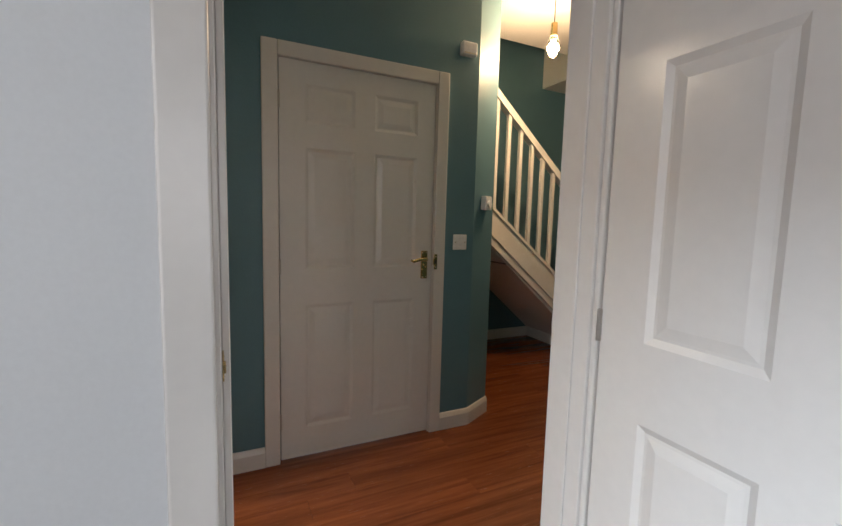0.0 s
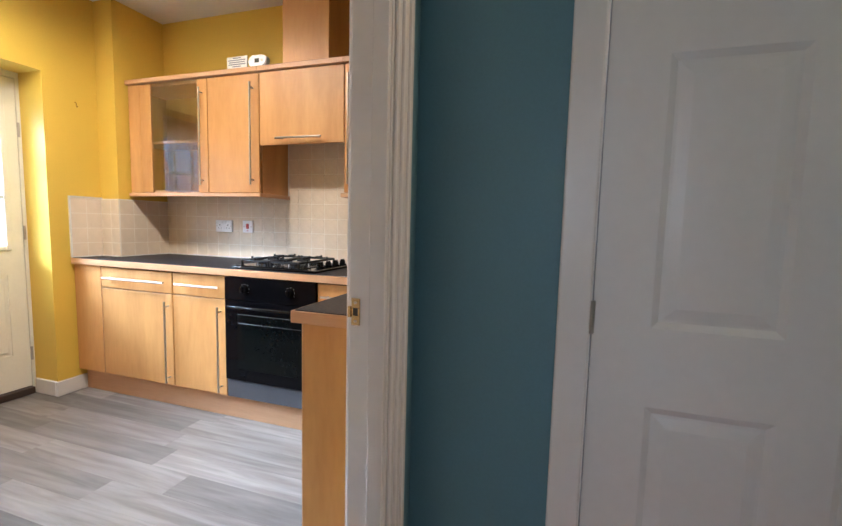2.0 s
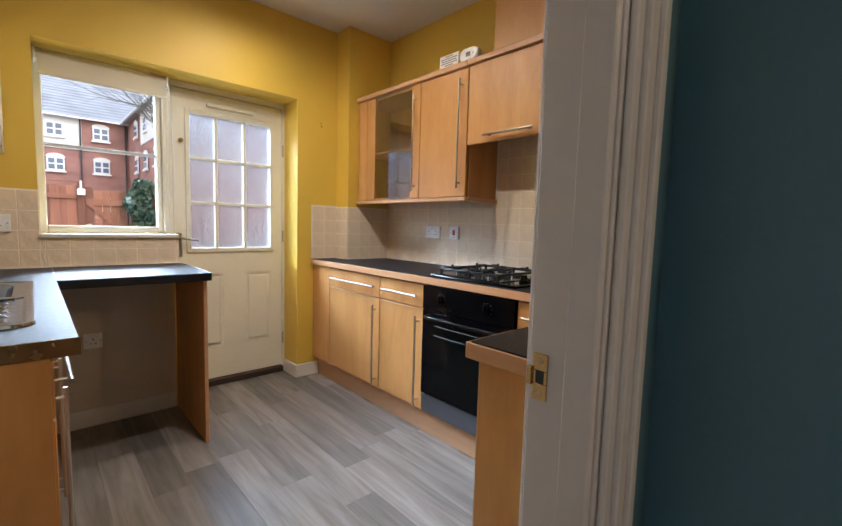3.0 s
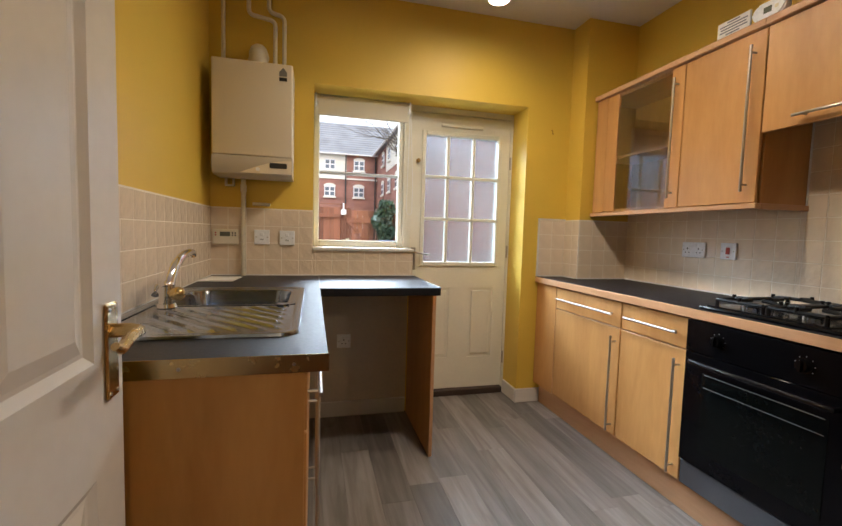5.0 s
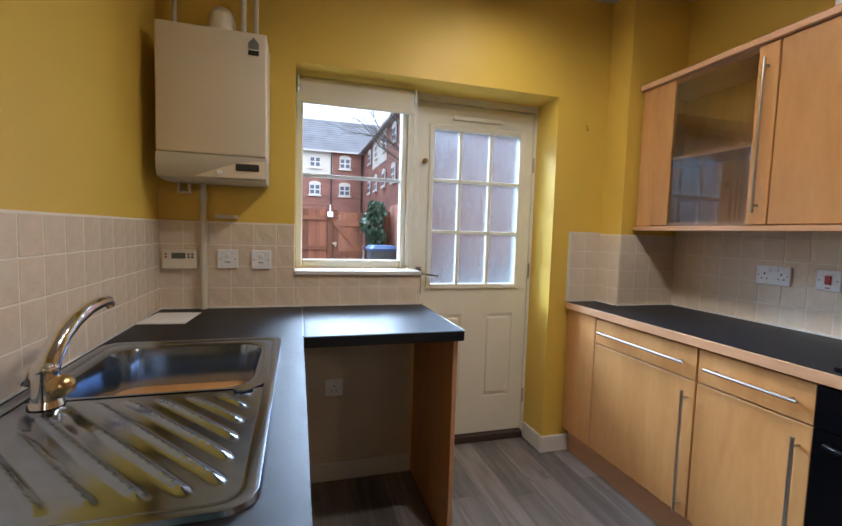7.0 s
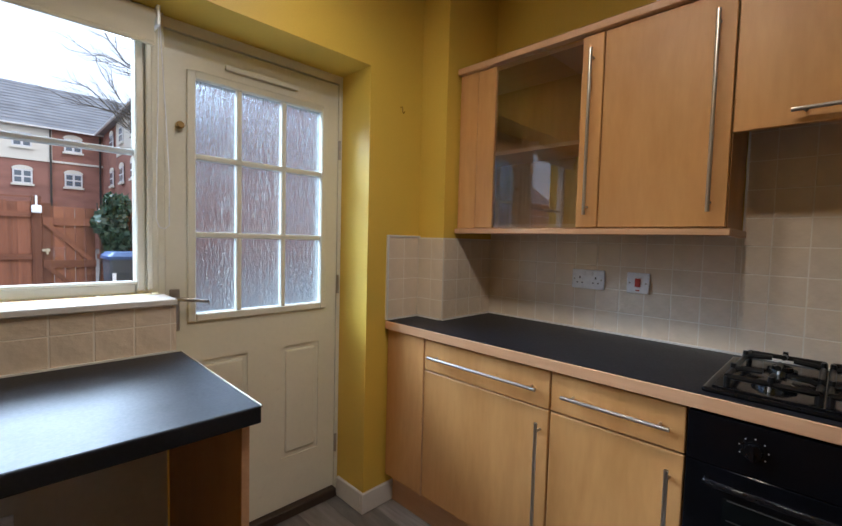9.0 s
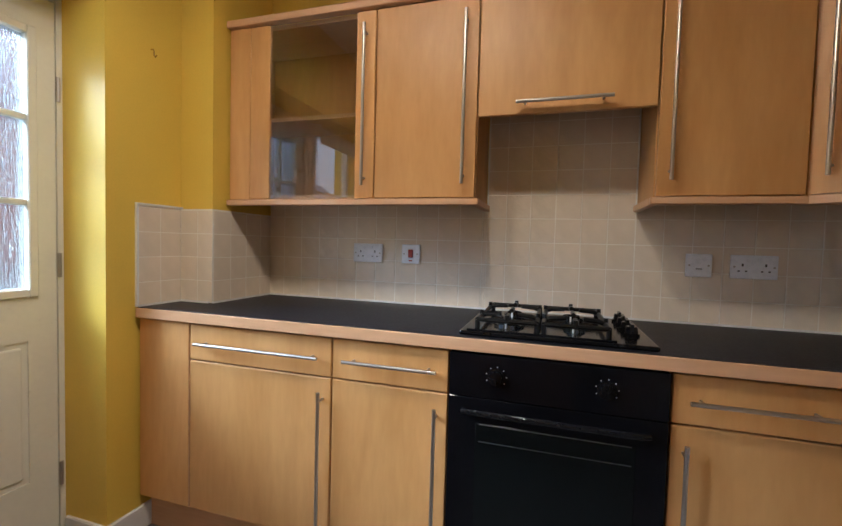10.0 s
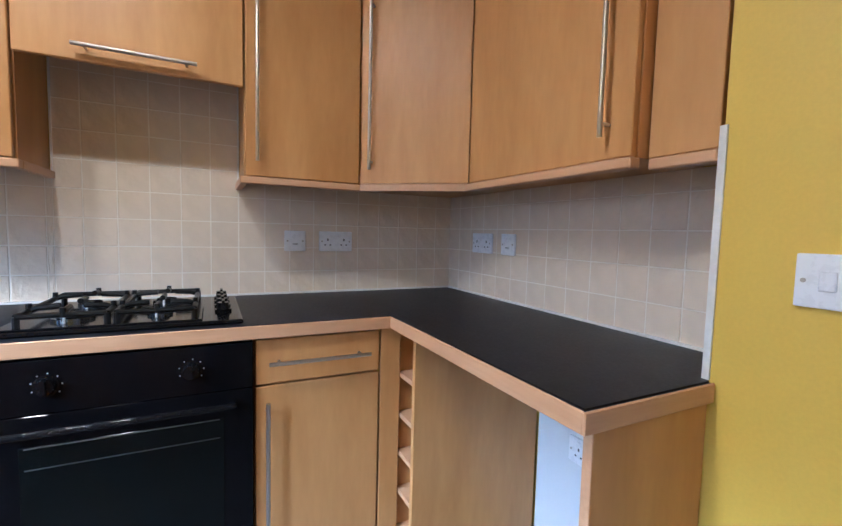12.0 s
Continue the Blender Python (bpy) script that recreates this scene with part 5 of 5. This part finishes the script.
# flight rising north along the east wall, closed string on the hall side
st = tagged(thing("staircase", "white painted staircase with spindles and carpeted steps", "staircase"), kind="structure")
SX = -0.83
ytop = -4.452


def string_z(y, k):
    return {"top": 0.45 + 0.80 * (y + 5.93), "bot": 0.115 + 0.825 * (y + 5.975), "rail": 1.305 + 0.88 * (y + 5.86)}[k]


def slab_yz(x0, x1, outline):
    bm = bmesh.new()
    lo, hi = [bm.verts.new((x0, y, z)) for y, z in outline], [bm.verts.new((x1, y, z)) for y, z in outline]
    bm.faces.new(lo)
    bm.faces.new(hi[::-1])
    for i in range(len(outline)):
        bm.faces.new((lo[i], lo[(i + 1) % len(outline)], hi[(i + 1) % len(outline)], hi[i]))
    return bm


part("string", slab_yz(SX - 0.016, SX + 0.016, [(-5.94, string_z(-5.94, "bot")), (ytop, string_z(ytop, "bot")), (ytop, string_z(ytop, "top")), (-5.94, string_z(-5.94, "top"))]), GLOSS, st)
part("string_cap", slab_yz(SX - 0.03, SX + 0.03, [(-5.94, string_z(-5.94, "top")), (ytop, string_z(ytop, "top")), (ytop, string_z(ytop, "top") + 0.03), (-5.94, string_z(-5.94, "top") + 0.03)]), GLOSS, st)
part("string_moulding", slab_yz(SX - 0.028, SX - 0.016, [(-5.94, string_z(-5.94, "bot") + 0.07), (ytop, string_z(ytop, "bot") + 0.07), (ytop, string_z(ytop, "bot") + 0.085), (-5.94, string_z(-5.94, "bot") + 0.085)]), GLOSS, st)
part("handrail", slab_yz(SX - 0.032, SX + 0.032, [(-5.94, string_z(-5.94, "rail") - 0.03), (ytop, string_z(ytop, "rail") - 0.03), (ytop, string_z(ytop, "rail") + 0.035), (-5.94, string_z(-5.94, "rail") + 0.035)]), GLOSS, st)
for k in range(11):
    y = -5.80 + k * 0.118
    part("spindle", boxes((SX - 0.016, SX + 0.016, y - 0.016, y + 0.016, string_z(y, "top") + 0.012, string_z(y, "rail") - 0.014), bevel=0.003), GLOSS, st)
nw = part("newel_post", boxes((SX - 0.045, SX + 0.045, -6.03, -5.94, 0, 1.36), bevel=0.006, seg=2), GLOSS, st)
part("newel_cap", boxes((SX - 0.065, SX + 0.065, -6.05, -5.92, 1.36, 1.395), bevel=0.012, seg=2), GLOSS, nw)
part("newel_foot", boxes((SX - 0.06, SX + 0.06, -6.045, -5.925, 0, 0.02), bevel=0.004), GLOSS, nw)
part("soffit", slab_yz(SX + 0.017, -0.002, [(-5.94, 0.10), (ytop, string_z(ytop, "bot") + 0.01), (ytop, string_z(ytop, "bot") + 0.05), (-5.94, 0.14)]), CEIL, st)
part("foot_skirting", boxes((SX + 0.046, -0.018, -5.96, -5.935, 0, 0.1), bevel=0.003), GLOSS, st)
for k in range(8):
    y0 = -5.93 + k * 0.225
    z = 0.37 + k * 0.185
    if y0 + 0.225 < ytop:
        part("step", boxes((SX + 0.018, -0.002, y0, y0 + 0.24, z - 0.04, z), bevel=0.006), CARPET, st, "grey carpeted tread")
        part("riser", boxes((SX + 0.018, -0.002, y0, y0 + 0.02, z - 0.185, z - 0.041)), CARPET, st)
part("bottom_step", boxes((SX + 0.03, -0.002, -6.948, -6.035, 0, 0.185), bevel=0.015, seg=3), CARPET, st, "grey carpeted bottom step")
part("winder_step", slab_yz(-0.45, -0.002, [(-6.948, 0.185), (-6.05, 0.185), (-6.05, 0.37), (-6.948, 0.37)]), CARPET, st, "grey carpeted winder")
skirting("baseboard_stairs", [((SX, -6.95), (-0.02, -6.95))]).location = (0, 0, 0.187)


def wavy_mirror(label, w, h, m, amp=0.028):
    ob = thing("wavy_mirror", label, "mirror", "wavy mirrors by the stairs")
    n = 28
    left = [(-w / 2 + amp * math.sin(k / n * math.tau * 1.7), h * k / n) for k in range(n + 1)]
    right = [(w / 2 + amp * math.sin(k / n * math.tau * 1.7), h * k / n) for k in range(n + 1)]
    bm = bmesh.new()
    for y, grow in ((-0.006, 0.0),):
        f = [bm.verts.new((x, y, z)) for x, z in left + right[::-1]]
        b_ = [bm.verts.new((x, 0, z)) for x, z in left + right[::-1]]
        bm.faces.new(f)
        for k in range(len(f)):
            bm.faces.new((f[k], f[(k + 1) % len(f)], b_[(k + 1) % len(f)], b_[k]))
    part("glass", bm, MIRROR, ob)
    bm = bmesh.new()
    for side in (left, right):
        bm_tube(bm, [(x, -0.004, z) for x, z in side], 0.006, 6)
    bm_rod(bm, (left[0][0], -0.004, 0), (right[0][0], -0.004, 0), 0.006, 6)
    bm_rod(bm, (left[-1][0], -0.004, h), (right[-1][0], -0.004, h), 0.006, 6)
    part("edge", bm, mat("mirror_edge", (0.05, 0.055, 0.05), 0.4, bump=0), ob)
    ob.matrix_world = m


wavy_mirror("tall narrow wavy-edged mirror on teal wall", 0.17, 1.62, pose(-0.33, -6.949, 0.66, 0, 0, 180))
wavy_mirror("narrow wavy-edged mirror above the stairs", 0.19, 1.3, pose(-0.001, -6.48, 0.95, 0, 0, -90))

# ---- outside ----
built("ground", boxes((-400, 400, 0.34, 800, -0.3, -0.1)), mat("grey_paving", (0.22, 0.21, 0.2), 0.9, vary=0.2, scale=0.5, fine=12, bump=0.3), "grey paved yard and ground", "ground")
FENCE = wood("brown_fence_stain", (0.26, 0.105, 0.06), (0.15, 0.06, 0.036), 0.8, along=2, piece=0.3)
FENCEX = wood("brown_fence_rail", (0.26, 0.105, 0.06), (0.15, 0.06, 0.036), 0.8, along=0, piece=0.2)
fe = thing("fence", "brown stained wooden garden fence", "fence")
for x in (-8.5, -7.1, -5.7, -4.3, -2.9, -1.55, 0.95):
    part("post", boxes((x - 0.05, x + 0.05, 5.95, 6.05, -0.1, 1.75), bevel=0.004), FENCE, fe)
k = 0
x = -8.45
while x < 0.9:
    if not -1.5 < x < -0.92:
        part("board", boxes((x, x + 0.115, 5.97 + 0.008 * (k % 2), 5.987 + 0.008 * (k % 2), -0.02, 1.66 + 0.006 * (k % 3))), FENCE, fe)
    x += 0.105
    k += 1
for z in (0.45, 0.95, 1.5):
    part("rail", boxes((-8.45, -1.6, 5.93, 5.97, z - 0.035, z + 0.035)), FENCEX, fe)
    part("rail", boxes((-0.92, 0.9, 5.93, 5.97, z - 0.035, z + 0.035)), FENCEX, fe)
part("trellis_rail", boxes((-8.45, -1.6, 5.98, 6.0, 1.72, 1.74)), FENCEX, fe)
gt = thing("garden_gate", "brown boarded garden gate with diagonal brace", "gate")
for k in range(5):
    part("board", boxes((-1.49 + 0.112 * k, -1.384 + 0.112 * k, 5.972, 5.99, 0.0, 1.62)), FENCE, gt)
for z in (0.25, 0.85, 1.42):
    part("ledge", boxes((-1.49, -0.93, 5.94, 5.972, z - 0.05, z + 0.05)), FENCEX, gt)
for z0, z1 in ((0.3, 0.8), (0.9, 1.37)):
    bm = bmesh.new()
    vv = [(-1.47, z1), (-1.39, z1), (-0.95, z0), (-1.03, z0)]
    lo, hi = [bm.verts.new((x, 5.942, z)) for x, z in vv], [bm.verts.new((x, 5.971, z)) for x, z in vv]
    bm.faces.new(lo)
    bm.faces.new(hi[::-1])
    for i in range(4):
        bm.faces.new((lo[i], lo[(i + 1) % 4], hi[(i + 1) % 4], hi[i]))
    part("brace", bm, FENCEX, gt)
part("latch", boxes((-1.5, -1.42, 5.92, 5.94, 1.02, 1.05), (-1.46, -1.44, 5.90, 5.94, 0.98, 1.06)), HANDLE, gt, "grey metal latch")
ob = thing("security_light", "white outdoor lamp on the gate post", "outdoor lamp")
part("bracket", boxes((-1.56, -1.54, 5.90, 5.95, 1.55, 1.75)), PLASTIC, ob)
part("head", boxes((-1.6, -1.5, 5.84, 5.9, 1.52, 1.62), bevel=0.01), PLASTIC, ob)
fs = thing("side_fence", "brown slatted side fence", "fence")
for k in range(22):
    part("slat", boxes((-0.40, -0.385, 3.8 + 0.1 * k, 3.885 + 0.1 * k, -0.05, 1.78)), FENCE, fs)
for z in (0.4, 1.5):
    part("rail", boxes((-0.385, -0.35, 3.8, 5.92, z - 0.03, z + 0.03)), FENCE, fs)
wb = thing("wheelie_bin", "dark grey wheelie bin with blue lid", "bin")
bm = bmesh.new()
loft(bm, [(rounded(-0.9, -0.5, 5.0, 5.45, 0.05, 3), -0.1), (rounded(-0.93, -0.47, 4.95, 5.5, 0.05, 3), 0.95)])
part("body", bm, mat("bin_grey", (0.045, 0.05, 0.06), 0.5, vary=0.1), wb, "", True)
bm = bmesh.new()
loft(bm, [(rounded(-0.95, -0.45, 4.93, 5.53, 0.05, 3), 0.95), (rounded(-0.95, -0.45, 4.93, 5.53, 0.05, 3), 0.99), (rounded(-0.9, -0.5, 4.98, 5.45, 0.05, 3), 1.04)])
part("lid", bm, mat("bin_blue", (0.025, 0.06, 0.16), 0.45, vary=0.1), wb, "blue lid", True)
part("house_number", boxes((-0.90, -0.86, 4.945, 4.955, 0.66, 0.78)), PLASTIC, wb, "white sticker")
LEAF = mat("ivy_leaf", (0.035, 0.075, 0.042), 0.45, vary=0.4, scale=8, bump=0.1)
rnd = random.Random(5)
iv = thing("ivy", "dark green ivy spilling over the fence", "plant")
bm = bmesh.new()
for k in range(850):
    u, v = rnd.random(), rnd.random()
    w_ = 0.2 * (0.55 + 0.45 * math.sin(v * 3.0))
    c = Vector((-0.74 + (u * 2 - 1) * w_ + 0.05 * math.sin(v * 9), 5.9 - rnd.random() * 0.16, 1.0 + v * 0.82))
    m_ = Matrix.Translation(c) @ Euler((rnd.uniform(0.6, 2.2), rnd.uniform(-0.8, 0.8), rnd.uniform(-1.2, 1.2))).to_matrix().to_4x4()
    s_ = rnd.uniform(0.028, 0.058)
    vs = [bm.verts.new(m_ @ Vector(p) * 1.0) for p in ((0, -s_, 0), (s_ * 0.9, -s_ * 0.1, 0.004), (0.4 * s_, s_ * 0.5, 0), (0, s_ * 1.2, 0.003), (-0.4 * s_, s_ * 0.5, 0), (-s_ * 0.9, -s_ * 0.1, 0.004))]
    bm.faces.new(vs)
lv = part("leaves", bm, LEAF, iv)
tagged(lv, kind="stuff")
bm = bmesh.new()
for k in range(5):
    x = -0.9 + 0.08 * k
    bm_tube(bm, [(x, 5.93, 0.6), (x + 0.03, 5.91, 1.1), (x - 0.02 + 0.03 * k, 5.9, 1.7)], 0.008, 6)
part("stems", bm, mat("bark", (0.09, 0.07, 0.055), 0.9, vary=0.2, bump=0.4), iv)

# brick building across the road
BRICK = mat("red_brick", (0.36, 0.175, 0.135), 0.85, vary=0.18, scale=0.6, fine=7, bump=0.2, stretch=(1, 1, 3))
RENDER = mat("pale_render", (0.78, 0.75, 0.66), 0.85, vary=0.05, scale=0.5)
SLATE = mat("grey_slate_roof", (0.27, 0.285, 0.315), 0.6, vary=0.15, scale=0.8, fine=10, bump=0.2)
WHITEF = mat("white_window_frame", (0.75, 0.75, 0.75), 0.4)
DARKGL = mat("window_dark_glass", (0.13, 0.16, 0.20), 0.08, bump=0)
fb = thing("apartment_building", "red brick apartment block with slate roof", "building")
BY, EV = 42.0, 9.1
part("wall", boxes((-80, 4.3, BY, BY + 10, -0.1, EV)), BRICK, fb)
part("rendered_storey", boxes((-9, 1.15, BY - 0.06, BY, 6.7, EV)), RENDER, fb, "cream rendered upper wall")
part("rendered_wing", boxes((-70, -34, BY - 0.06, BY, 3.6, EV)), RENDER, fb, "cream rendered upper wall")
part("band", boxes((-80, 4.3, BY - 0.1, BY, 6.55, 6.7)), RENDER, fb)
part("wing_wall", boxes((4.3, 14, 14, BY + 10, -0.1, EV)), BRICK, fb)
part("wing_render", boxes((4.24, 4.3, 30, 36, 6.7, EV)), RENDER, fb)


def roof(bm, x0, x1, y0, y1, z0, z1, axis):
    if axis == "x":
        ym = (y0 + y1) / 2
        vs = [(x0, y0, z0), (x1, y0, z0), (x1, y1, z0), (x0, y1, z0), (x0, ym, z1), (x1, ym, z1)]
    else:
        xm = (x0 + x1) / 2
        vs = [(x0, y0, z0), (x0, y1, z0), (x1, y1, z0), (x1, y0, z0), (xm, y0, z1), (xm, y1, z1)]
    v = [bm.verts.new(p) for p in vs]
    for f in ((0, 1, 5, 4), (2, 3, 4, 5), (0, 4, 3), (1, 2, 5), (0, 3, 2, 1)):
        bm.faces.new([v[i] for i in f])


bm = bmesh.new()
roof(bm, -81, 9, BY - 0.5, BY + 10.5, EV, EV + 4.3, "x")
rf = part("roof", bm, SLATE, fb, "grey slate roof")
bm = bmesh.new()
for k in range(14):
    y, z = BY - 0.5 + 5.5 * k / 14, EV + 4.3 * k / 14
    bm_box(bm, -81, 9, y - 0.02, y + 0.06, z + 0.005, z + 0.05)
tagged(part("slate_courses", bm, SLATE, rf), kind="stuff")
bm = bmesh.new()
roof(bm, 3.8, 14.5, 13.5, BY + 4, EV, EV + 4.3, "y")
part("roof", bm, SLATE, fb, "grey slate roof")
part("gutter", boxes((-81, 4.3, BY - 0.62, BY - 0.48, EV - 0.12, EV)), WHITEF, fb)
part("gutter", boxes((3.68, 3.82, 13.5, BY - 0.5, EV - 0.12, EV)), WHITEF, fb)
for x in (1.05, 4.1):
    part("downpipe", boxes((x - 0.06, x + 0.06, BY - 0.2, BY - 0.08, 0, EV - 0.1)), DARK, fb)


def far_window(m, w=1.1, h=1.05):
    o = part("window", boxes((-w / 2, w / 2, -0.08, 0.0, -h / 2, h / 2)), WHITEF, fb)
    for sx in (-1, 1):
        for sz in (-1, 1):
            part("pane", boxes((sx * w * 0.235 - w * 0.17, sx * w * 0.235 + w * 0.17, -0.095, -0.081, sz * h * 0.225 - h * 0.17, sz * h * 0.225 + h * 0.17)), DARKGL, o)
    part("sill", boxes((-w / 2 - 0.1, w / 2 + 0.1, -0.16, 0, -h / 2 - 0.14, -h / 2)), RENDER, o)
    bm = bmesh.new()
    rim = [(math.cos(math.pi * k / 10) * (w / 2 + 0.06), h / 2 + math.sin(math.pi * k / 10) * 0.3) for k in range(11)]
    lo, hi = [bm.verts.new((x, -0.09, z)) for x, z in rim], [bm.verts.new((x, 0.0, z)) for x, z in rim]
    bm.faces.new(lo)
    for k in range(11):
        bm.faces.new((lo[k], lo[(k + 1) % 11], hi[(k + 1) % 11], hi[k]))
    part("arch", bm, RENDER, o)
    o.matrix_local = m


for x in (-64, -58, -52, -46, -40, -34.5, -29, -23, -17, -10.6, -7.9, -5.2, -0.55, 2.4):
    for z in (2.2, 5.28, 8.0):
        far_window(pose(x, BY - 0.065, z))
for y in (20, 23.5, 27, 30.5, 34, 37.5):
    for z in (2.2, 5.28, 8.0):
        far_window(pose(4.235, y, z, 0, 0, -90))

# bare tree between the yard and the wing
tr = thing("bare_tree", "bare winter tree with fine spreading branches", "tree")
BARK = mat("bark_grey", (0.10, 0.085, 0.07), 0.9, vary=0.25, scale=6, fine=30, bump=0.5)
bm = bmesh.new()
bm_tube(bm, [(2.7, 13, -0.1), (2.66, 13, 2), (2.6, 13.05, 3.6), (2.45, 13.1, 5.2)], 0.15, 10, [0.2, 0.16, 0.13, 0.09])
part("trunk", bm, BARK, tr, "", True)
bm = bmesh.new()
rnd = random.Random(11)


def limb(p, d, length, r, level):
    pts, q = [p], p.copy()
    v = d.copy()
    for k in range(4):
        v = (v + Vector((rnd.uniform(-0.25, 0.2), rnd.uniform(-0.2, 0.2), rnd.uniform(-0.15, 0.22)))).normalized()
        q = q + v * length / 4
        pts.append(q.copy())
    bm_tube(bm, pts, r, 5, [r, r * 0.8, r * 0.6, r * 0.45, r * 0.25])
    if level < 3:
        for k in range(5):
            s = pts[1 + k % 4] if k else pts[2]
            limb(s, (v + Vector((rnd.uniform(-0.9, 0.5), rnd.uniform(-0.7, 0.7), rnd.uniform(-0.4, 0.8)))).normalized(), length * rnd.uniform(0.45, 0.65), r * 0.5, level + 1)


for k, (h, d) in enumerate(((3.2, (-1, -0.1, 0.35)), (3.8, (-0.9, 0.3, 0.6)), (4.4, (-0.6, -0.4, 0.8)), (4.9, (-0.8, 0.2, 0.5)), (5.1, (0.4, 0.2, 1)), (3.6, (0.9, -0.2, 0.6)))):
    limb(Vector((2.55, 13.05, h)), Vector(d).normalized(), 2.3, 0.045, 0)
tagged(part("branches", bm, BARK, tr), kind="stuff")

# ---- wall tiles ----
def tile_mesh():
    bm = bmesh.new()
    s, e, t = 0.482, 0.008, 1.0
    lo = [bm.verts.new((x, 0, z)) for x, z in ((-s, -s), (s, -s), (s, s), (-s, s))]
    mid = [bm.verts.new((x, -0.9 * t, z)) for x, z in ((-s, -s), (s, -s), (s, s), (-s, s))]
    top = [bm.verts.new((x, -t, z)) for x, z in ((-s + e * 2, -s + e * 2), (s - e * 2, -s + e * 2), (s - e * 2, s - e * 2), (-s + e * 2, s - e * 2))]
    for a_, b_ in ((lo, mid), (mid, top)):
        for k in range(4):
            bm.faces.new((a_[k], a_[(k + 1) % 4], b_[(k + 1) % 4], b_[k]))
    bm.faces.new(top)
    bmesh.ops.recalc_face_normals(bm, faces=bm.faces[:])
    me = bpy.data.meshes.new("tile")
    bm.to_mesh(me)
    bm.free()
    me.materials.append(TILE)
    return me


TM = tile_mesh()
trnd = random.Random(3)


def tiles(parent, base, turn, u0, u1, z0, z1, ustart=0.0, zstart=WT - 0.005, skip=None):
    """Square tiles over u0..u1 by z0..z1 on a wall: u runs along the wall from base, the face looks along -y turned by turn."""
    fr = Matrix.Translation(base) @ Matrix.Rotation(radians(turn), 4, "Z")
    gb = boxes((u0, u1, -0.0076, 0, z0, z1))
    o = part("grout", gb, GROUT, parent)
    o.matrix_local = fr
    i0, i1 = math.floor((u0 - ustart) / 0.1), math.ceil((u1 - ustart) / 0.1)
    j0, j1 = math.floor((z0 - zstart) / 0.1), math.ceil((z1 - zstart) / 0.1)
    for i in range(i0, i1):
        for j in range(j0, j1):
            a_, b_ = max(u0, ustart + i * 0.1), min(u1, ustart + (i + 1) * 0.1)
            c_, d_ = max(z0, zstart + j * 0.1), min(z1, zstart + (j + 1) * 0.1)
            if b_ - a_ < 0.012 or d_ - c_ < 0.012:
                continue
            o = new("tile", TM)
            o.parent = parent
            tilt = Euler((trnd.gauss(0, 0.004), 0, trnd.gauss(0, 0.004))).to_matrix().to_4x4()
            o.matrix_local = fr @ Matrix.Translation(((a_ + b_) / 2, 0, (c_ + d_) / 2)) @ tilt @ Matrix.Diagonal((b_ - a_, 0.0085, d_ - c_, 1))


# east wall: u = distance south of the north wall
tiles(wall_east, (0, 0, 0), -90, -PY + 0.0085, 1.281, WT, 1.36, 0.063)
tiles(wall_east, (0, 0, 0), -90, 1.281, -U3 - 0.002, WT, 1.798, 0.063)
tiles(wall_east, (0, 0, 0), -90, -U3 - 0.002, -YT - 0.0085, WT, 1.36, 0.063)
# south wall, measured west from the corner
tiles(wall_south, (0, YT, 0), 180, 0.0, 1.384, WT, 1.36, 0.0)
# pillar and the strip of north wall beside it
tw = bpy.data.objects["wall_north"]
pw = bpy.data.objects["pillar"]
tiles(tw, (0, 0, 0), 0, -0.591, PX, WT, 1.31, -0.591)
tiles(pw, (PX, 0, 0), -90, 0.0085, -PY + 0.0085, WT, 1.31, 0.0)
tiles(pw, (0, PY, 0), 0, PX, -0.0, WT, 1.31, PX)
# north wall by the boiler and below the sill, west wall behind the sink
tiles(tw, (0, 0, 0), 0, XW, RX0, WT, 1.31, XW)
tiles(tw, (0, 0, 0), 0, RX0, -1.5, WT, SILL - 0.022, XW)
tiles(wall_west, (XW, 0, 0), 90, -2.0, -0.0085, WT, 1.31, 0.0)

# ---- floor planks ----
def planks(parent, x0, x1, y0, y1, w, length, material, name, seed, gap=0.0008, thick=0.004):
    r = random.Random(seed)
    bm = bmesh.new()
    bm_box(bm, -0.5, 0.5, -0.5, 0.5, -1, 0)
    me = bpy.data.meshes.new(name)
    bm.to_mesh(me)
    bm.free()
    me.materials.append(material)
    x = x0
    while x < x1 - 0.01:
        xe = min(x1, x + w)
        y = y0 - r.random() * length
        while y < y1:
            a_, b_ = max(y, y0), min(y + length, y1)
            if b_ - a_ > 0.02:
                o = new(name, me)
                o.parent = parent
                o.matrix_local = Matrix.Translation(((x + xe) / 2, (a_ + b_) / 2, 0)) @ Matrix.Diagonal((xe - x - gap, b_ - a_ - gap, thick, 1))
            y += length
        x = xe


planks(kfloor, XW, -0.53, YT, 0.2, 0.148, 0.92, PLANK, "plank", 4)
planks(bpy.data.objects["floor_hall"], -2.76, 0.0, -6.95, HN + 0.1, 0.13, 1.2, REDWOOD, "floorboard", 9)
